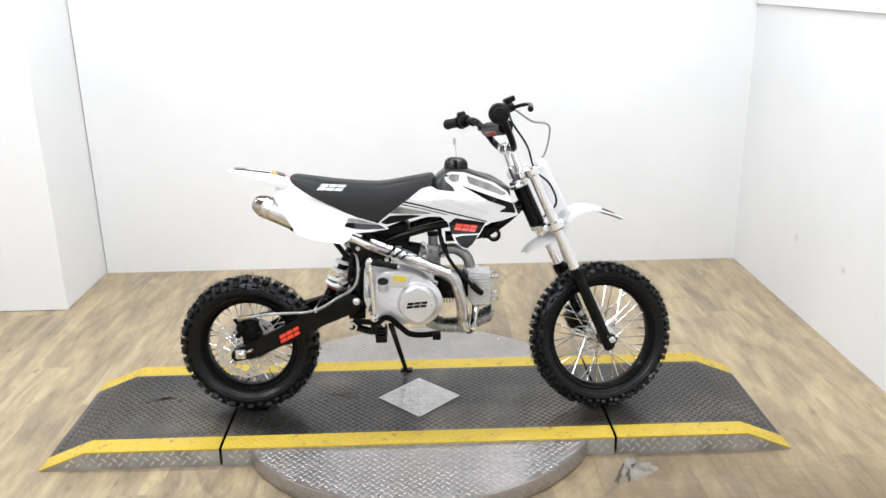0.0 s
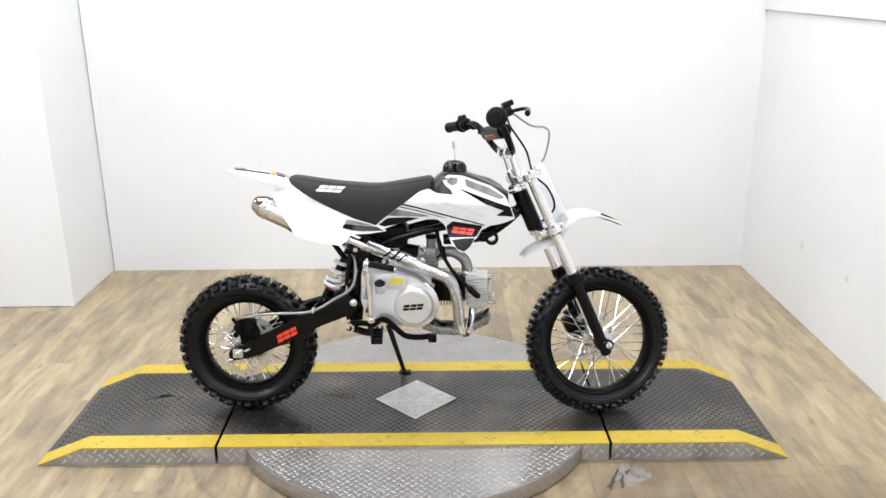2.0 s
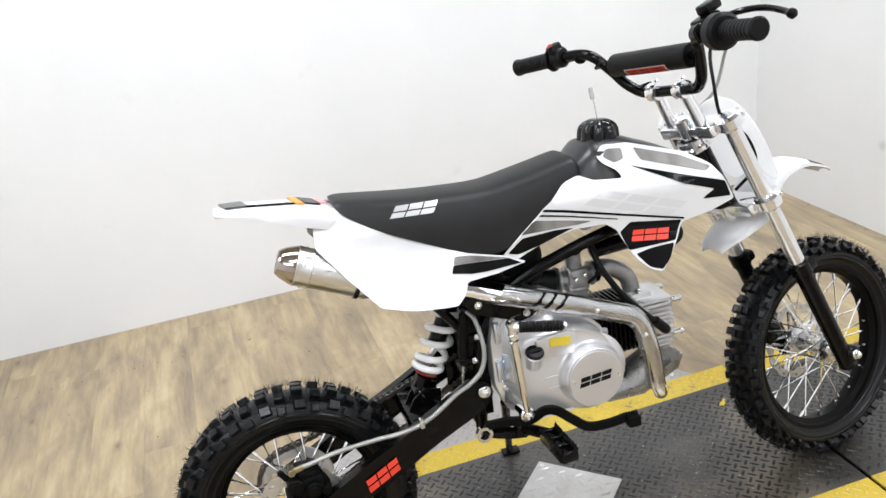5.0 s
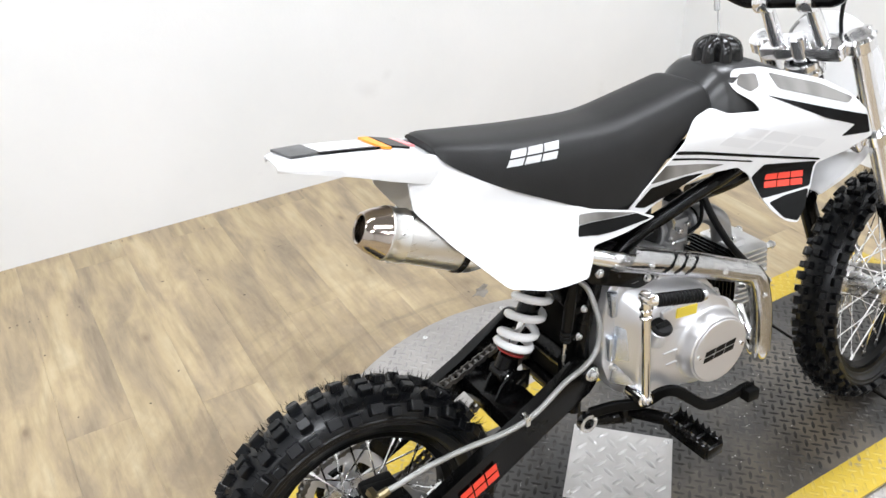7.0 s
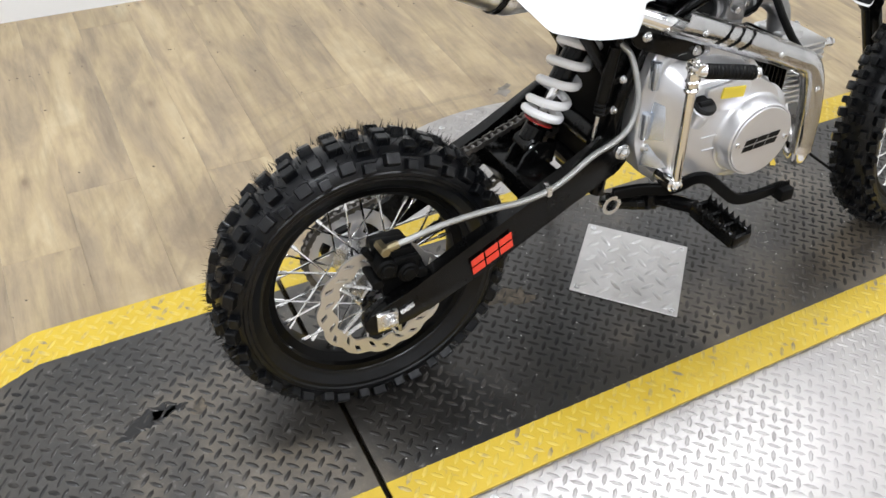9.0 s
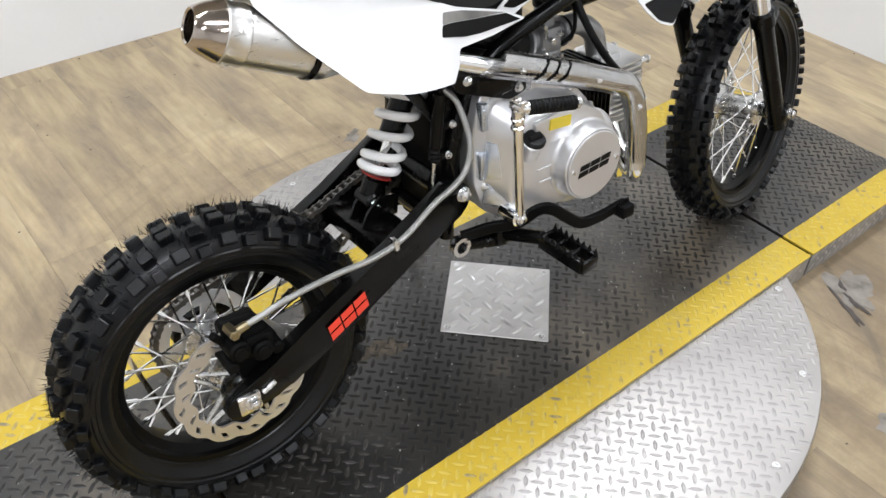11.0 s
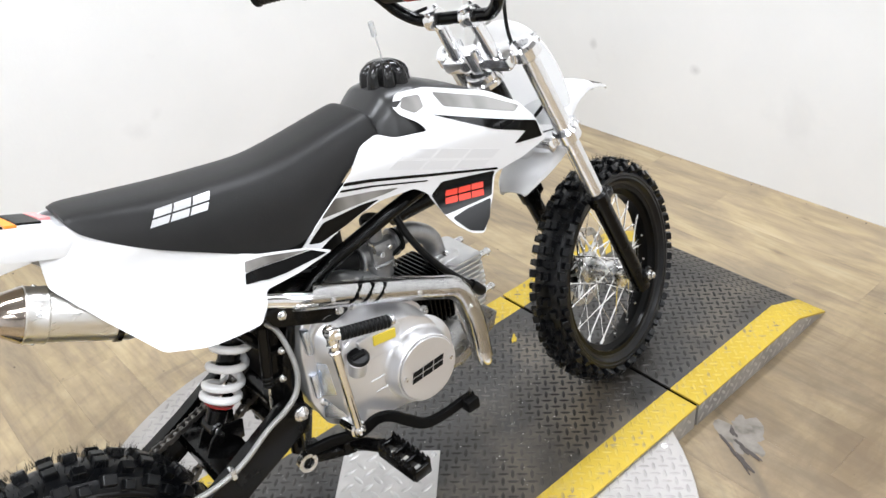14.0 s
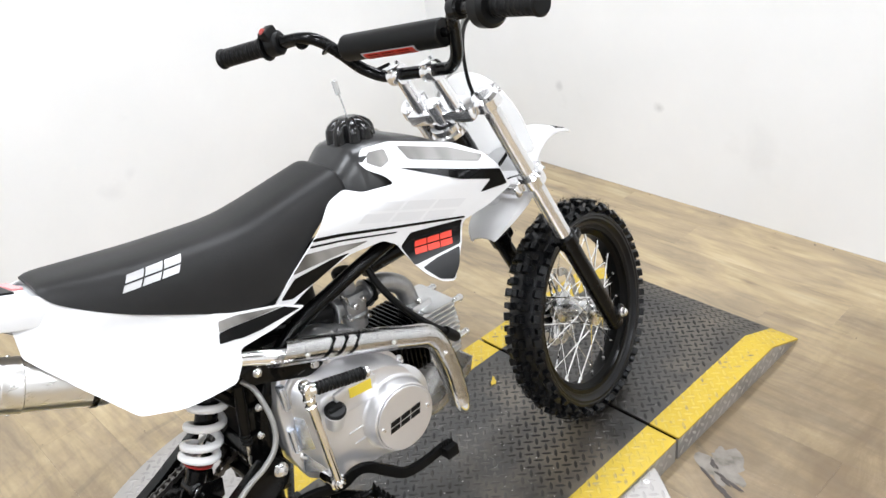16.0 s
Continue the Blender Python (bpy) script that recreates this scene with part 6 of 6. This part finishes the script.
for y0, y1, r, mat in ((-0.062, 0.062, 0.0250, WHITE), (-0.058, 0.058, 0.0255, RED)):
    lab = bmesh.new()
    n_ = 8
    span = 0.46 if mat is WHITE else 0.38
    grid_ = [[lab.verts.new((-0.090 - r * math.cos(a), y, 0.798 + r * math.sin(a))) for y in (y0, y1)] for a in (-0.50 + span * (k / n_ - 0.5) * 2 for k in range(n_ + 1))]
    for a, b in zip(grid_, grid_[1:]):
        lab.faces.new((a[0], a[1], b[1], b[0]))
    bmesh.ops.solidify(lab, geom=lab.faces[:], thickness=0.0008)
    part("label", moved(lab, BARS), mat, pad_ob, "red printed label" if mat is RED else "white label border")
for k in range(3):
    lab = bmesh.new()
    y0 = 0.050 - 0.035 * k
    for a0, a1 in ((-0.30, -0.24), (-0.76, -0.70), (-0.53, -0.47)):
        q = [lab.verts.new((-0.090 - 0.0261 * math.cos(a), y, 0.798 + 0.0261 * math.sin(a))) for a, y in ((a0, y0), (a1, y0), (a1, y0 - 0.027), (a0, y0 - 0.027))]
        lab.faces.new(q)
    bmesh.ops.solidify(lab, geom=lab.faces[:], thickness=0.0005)
    part("mark", moved(lab, BARS), BLACK_PRINT, pad_ob)
for s in (-1, 1):
    a, b = Vector((-0.160, s * 0.358, 0.857)), Vector((-0.133, s * 0.258, 0.852))
    grip = rod(a, b, 0.0165, 20)
    rod(a - (b - a).normalized() * 0.004, a + (b - a) * 0.06, 0.0195, 20, bm=grip)
    rod(b, b + (b - a) * 0.05, 0.027, 24, bm=grip)
    part("grip", moved(grip, BARS), BLACK_PLASTIC, handlebar, "ribbed black rubber grip")
    for k in range(8):
        p = a + (b - a) * (0.12 + 0.1 * k)
        part("grip_rib", moved(rod(p, p + (b - a) * 0.055, 0.0178, 16), BARS), BLACK_PLASTIC, handlebar)
ctl = rod((-0.130, 0.252, 0.852), (-0.122, 0.224, 0.850), 0.023, 20)
merged(ctl, moved(box(-0.015, 0.015, -0.012, 0.012, 0, 0.035, 0.005), Matrix.Translation((-0.128, 0.238, 0.850))))
kill = part("kill_switch", moved(ctl, BARS), BLACK_PLASTIC, handlebar, "black switch housing with a red button")
wire = [(x + 0.006, y, z - 0.013) for x, y, z in BAR[2:6]]
part("switch_wire", moved(tube([(-0.122, 0.228, 0.838)] + wire + [(-0.060, 0.070, 0.735)], 0.0035, 8), BARS), BLACK_PLASTIC, kill, "black switch wire along the bar")
for at_, way_ in (((-0.110, 0.186, 0.838), (0.35, 1, 0.2)), ((-0.099, 0.148, 0.808), (0.2, 0.5, 0.9))):
    way_ = Vector(way_).normalized()
    part("cable_tie", moved(rod(Vector(at_) - way_ * 0.002, Vector(at_) + way_ * 0.002, 0.0158, 16), BARS), BLACK_PLASTIC, handlebar)
part("button", moved(rod((-0.134, 0.238, 0.880), (-0.138, 0.238, 0.8865), 0.0065, 12), BARS), RED_PAINT, kill, "red stop button")
thr = rod((-0.138, -0.268, 0.853), (-0.128, -0.236, 0.851), 0.032, 28)
merged(thr, moved(box(-0.018, 0.022, -0.016, 0.016, -0.02, 0.024, 0.006), Matrix.Translation((-0.126, -0.250, 0.851))))
throttle = part("throttle_housing", moved(thr, BARS), BLACK_PLASTIC, handlebar, "black twist throttle housing")
lev = rod((-0.112, -0.190, 0.847), (-0.106, -0.165, 0.843), 0.018, 18)
merged(lev, box(-0.105, -0.062, -0.195, -0.155, 0.838, 0.866, 0.005))
merged(lev, box(-0.085, -0.050, -0.192, -0.160, 0.866, 0.884, 0.004))
lever_ob = part("brake_lever_mount", moved(lev, BARS), BLACK_STEEL, handlebar, "black front brake master cylinder")
part("brake_lever", moved(tube([(-0.070, -0.180, 0.850), (-0.040, -0.220, 0.846), (-0.038, -0.268, 0.842), (-0.052, -0.315, 0.836), (-0.062, -0.335, 0.834)], 0.0058, 10), BARS), BLACK_STEEL, lever_ob, "black brake lever")
part("lever_ball", moved(lathe([(0.001, -0.009), (0.007, -0.006), (0.0095, 0), (0.007, 0.006), (0.001, 0.009)], 14, (-0.064, -0.339, 0.834)), BARS), BLACK_STEEL, lever_ob)
cable = [BARS @ Vector(p) for p in ((-0.100, -0.238, 0.842), (-0.075, -0.150, 0.80), (-0.035, -0.075, 0.71))] + [FORK @ Vector(p) for p in ((0.010, -0.045, 0.62), (0.032, -0.060, 0.56), (0.03, -0.05, 0.49), (-0.02, -0.02, 0.46))]
part("throttle_cable", tube(cable, 0.0035, 8), BLACK_PLASTIC, bike, "black throttle cable")
brake_line = [BARS @ Vector((-0.062, -0.170, 0.846)), Vector((0.380, -0.115, 0.988)), Vector((0.428, -0.040, 0.978)), Vector((0.453, 0.030, 0.950)), Vector((0.440, 0.055, 0.870))] + [FORK @ Vector(p) for p in ((0.034, 0.070, 0.60), (0.03, 0.088, 0.45), (0.01, 0.094, 0.20), (0.0, 0.09, 0.11))]
part("front_brake_hose", tube(brake_line, 0.0034, 8), HOSE, bike, "grey braided front brake hose")
fc = box(-0.075, -0.025, 0.045, 0.085, 0.045, 0.105, 0.008)
merged(fc, box(-0.055, -0.01, 0.070, 0.092, 0.01, 0.12, 0.006))
part("brake_caliper", moved(fc, FORK), BLACK_STEEL, bike, "black front brake caliper")


# ---- floor planks ----
PW, PL, made = 0.152, 1.22, {}


def plank_mesh(w, l):
    key = (round(w, 3), round(l, 3))
    if key not in made:
        bm = box(0.0001, w - 0.0001, 0.0001, l - 0.0001, -0.0045, 0, 0.00025, 1)
        me = bpy.data.meshes.new("plank")
        bm.to_mesh(me)
        bm.free()
        me.materials.append(PLANK)
        made[key] = me
    return made[key]


rng = random.Random(5)
x = X0
while x < X1 - 0.01:
    w = min(PW, X1 - x)
    end = Y1 if x > -1.75 else 1.095
    y = Y0 - rng.uniform(0, PL)
    while y < end - 0.005:
        a, b = max(y, Y0), min(y + PL, end)
        if b - a > 0.02:
            shared("plank", plank_mesh(w, b - a), floor, Matrix.Translation((x, a, 0)))
        y += PL
    x += PW
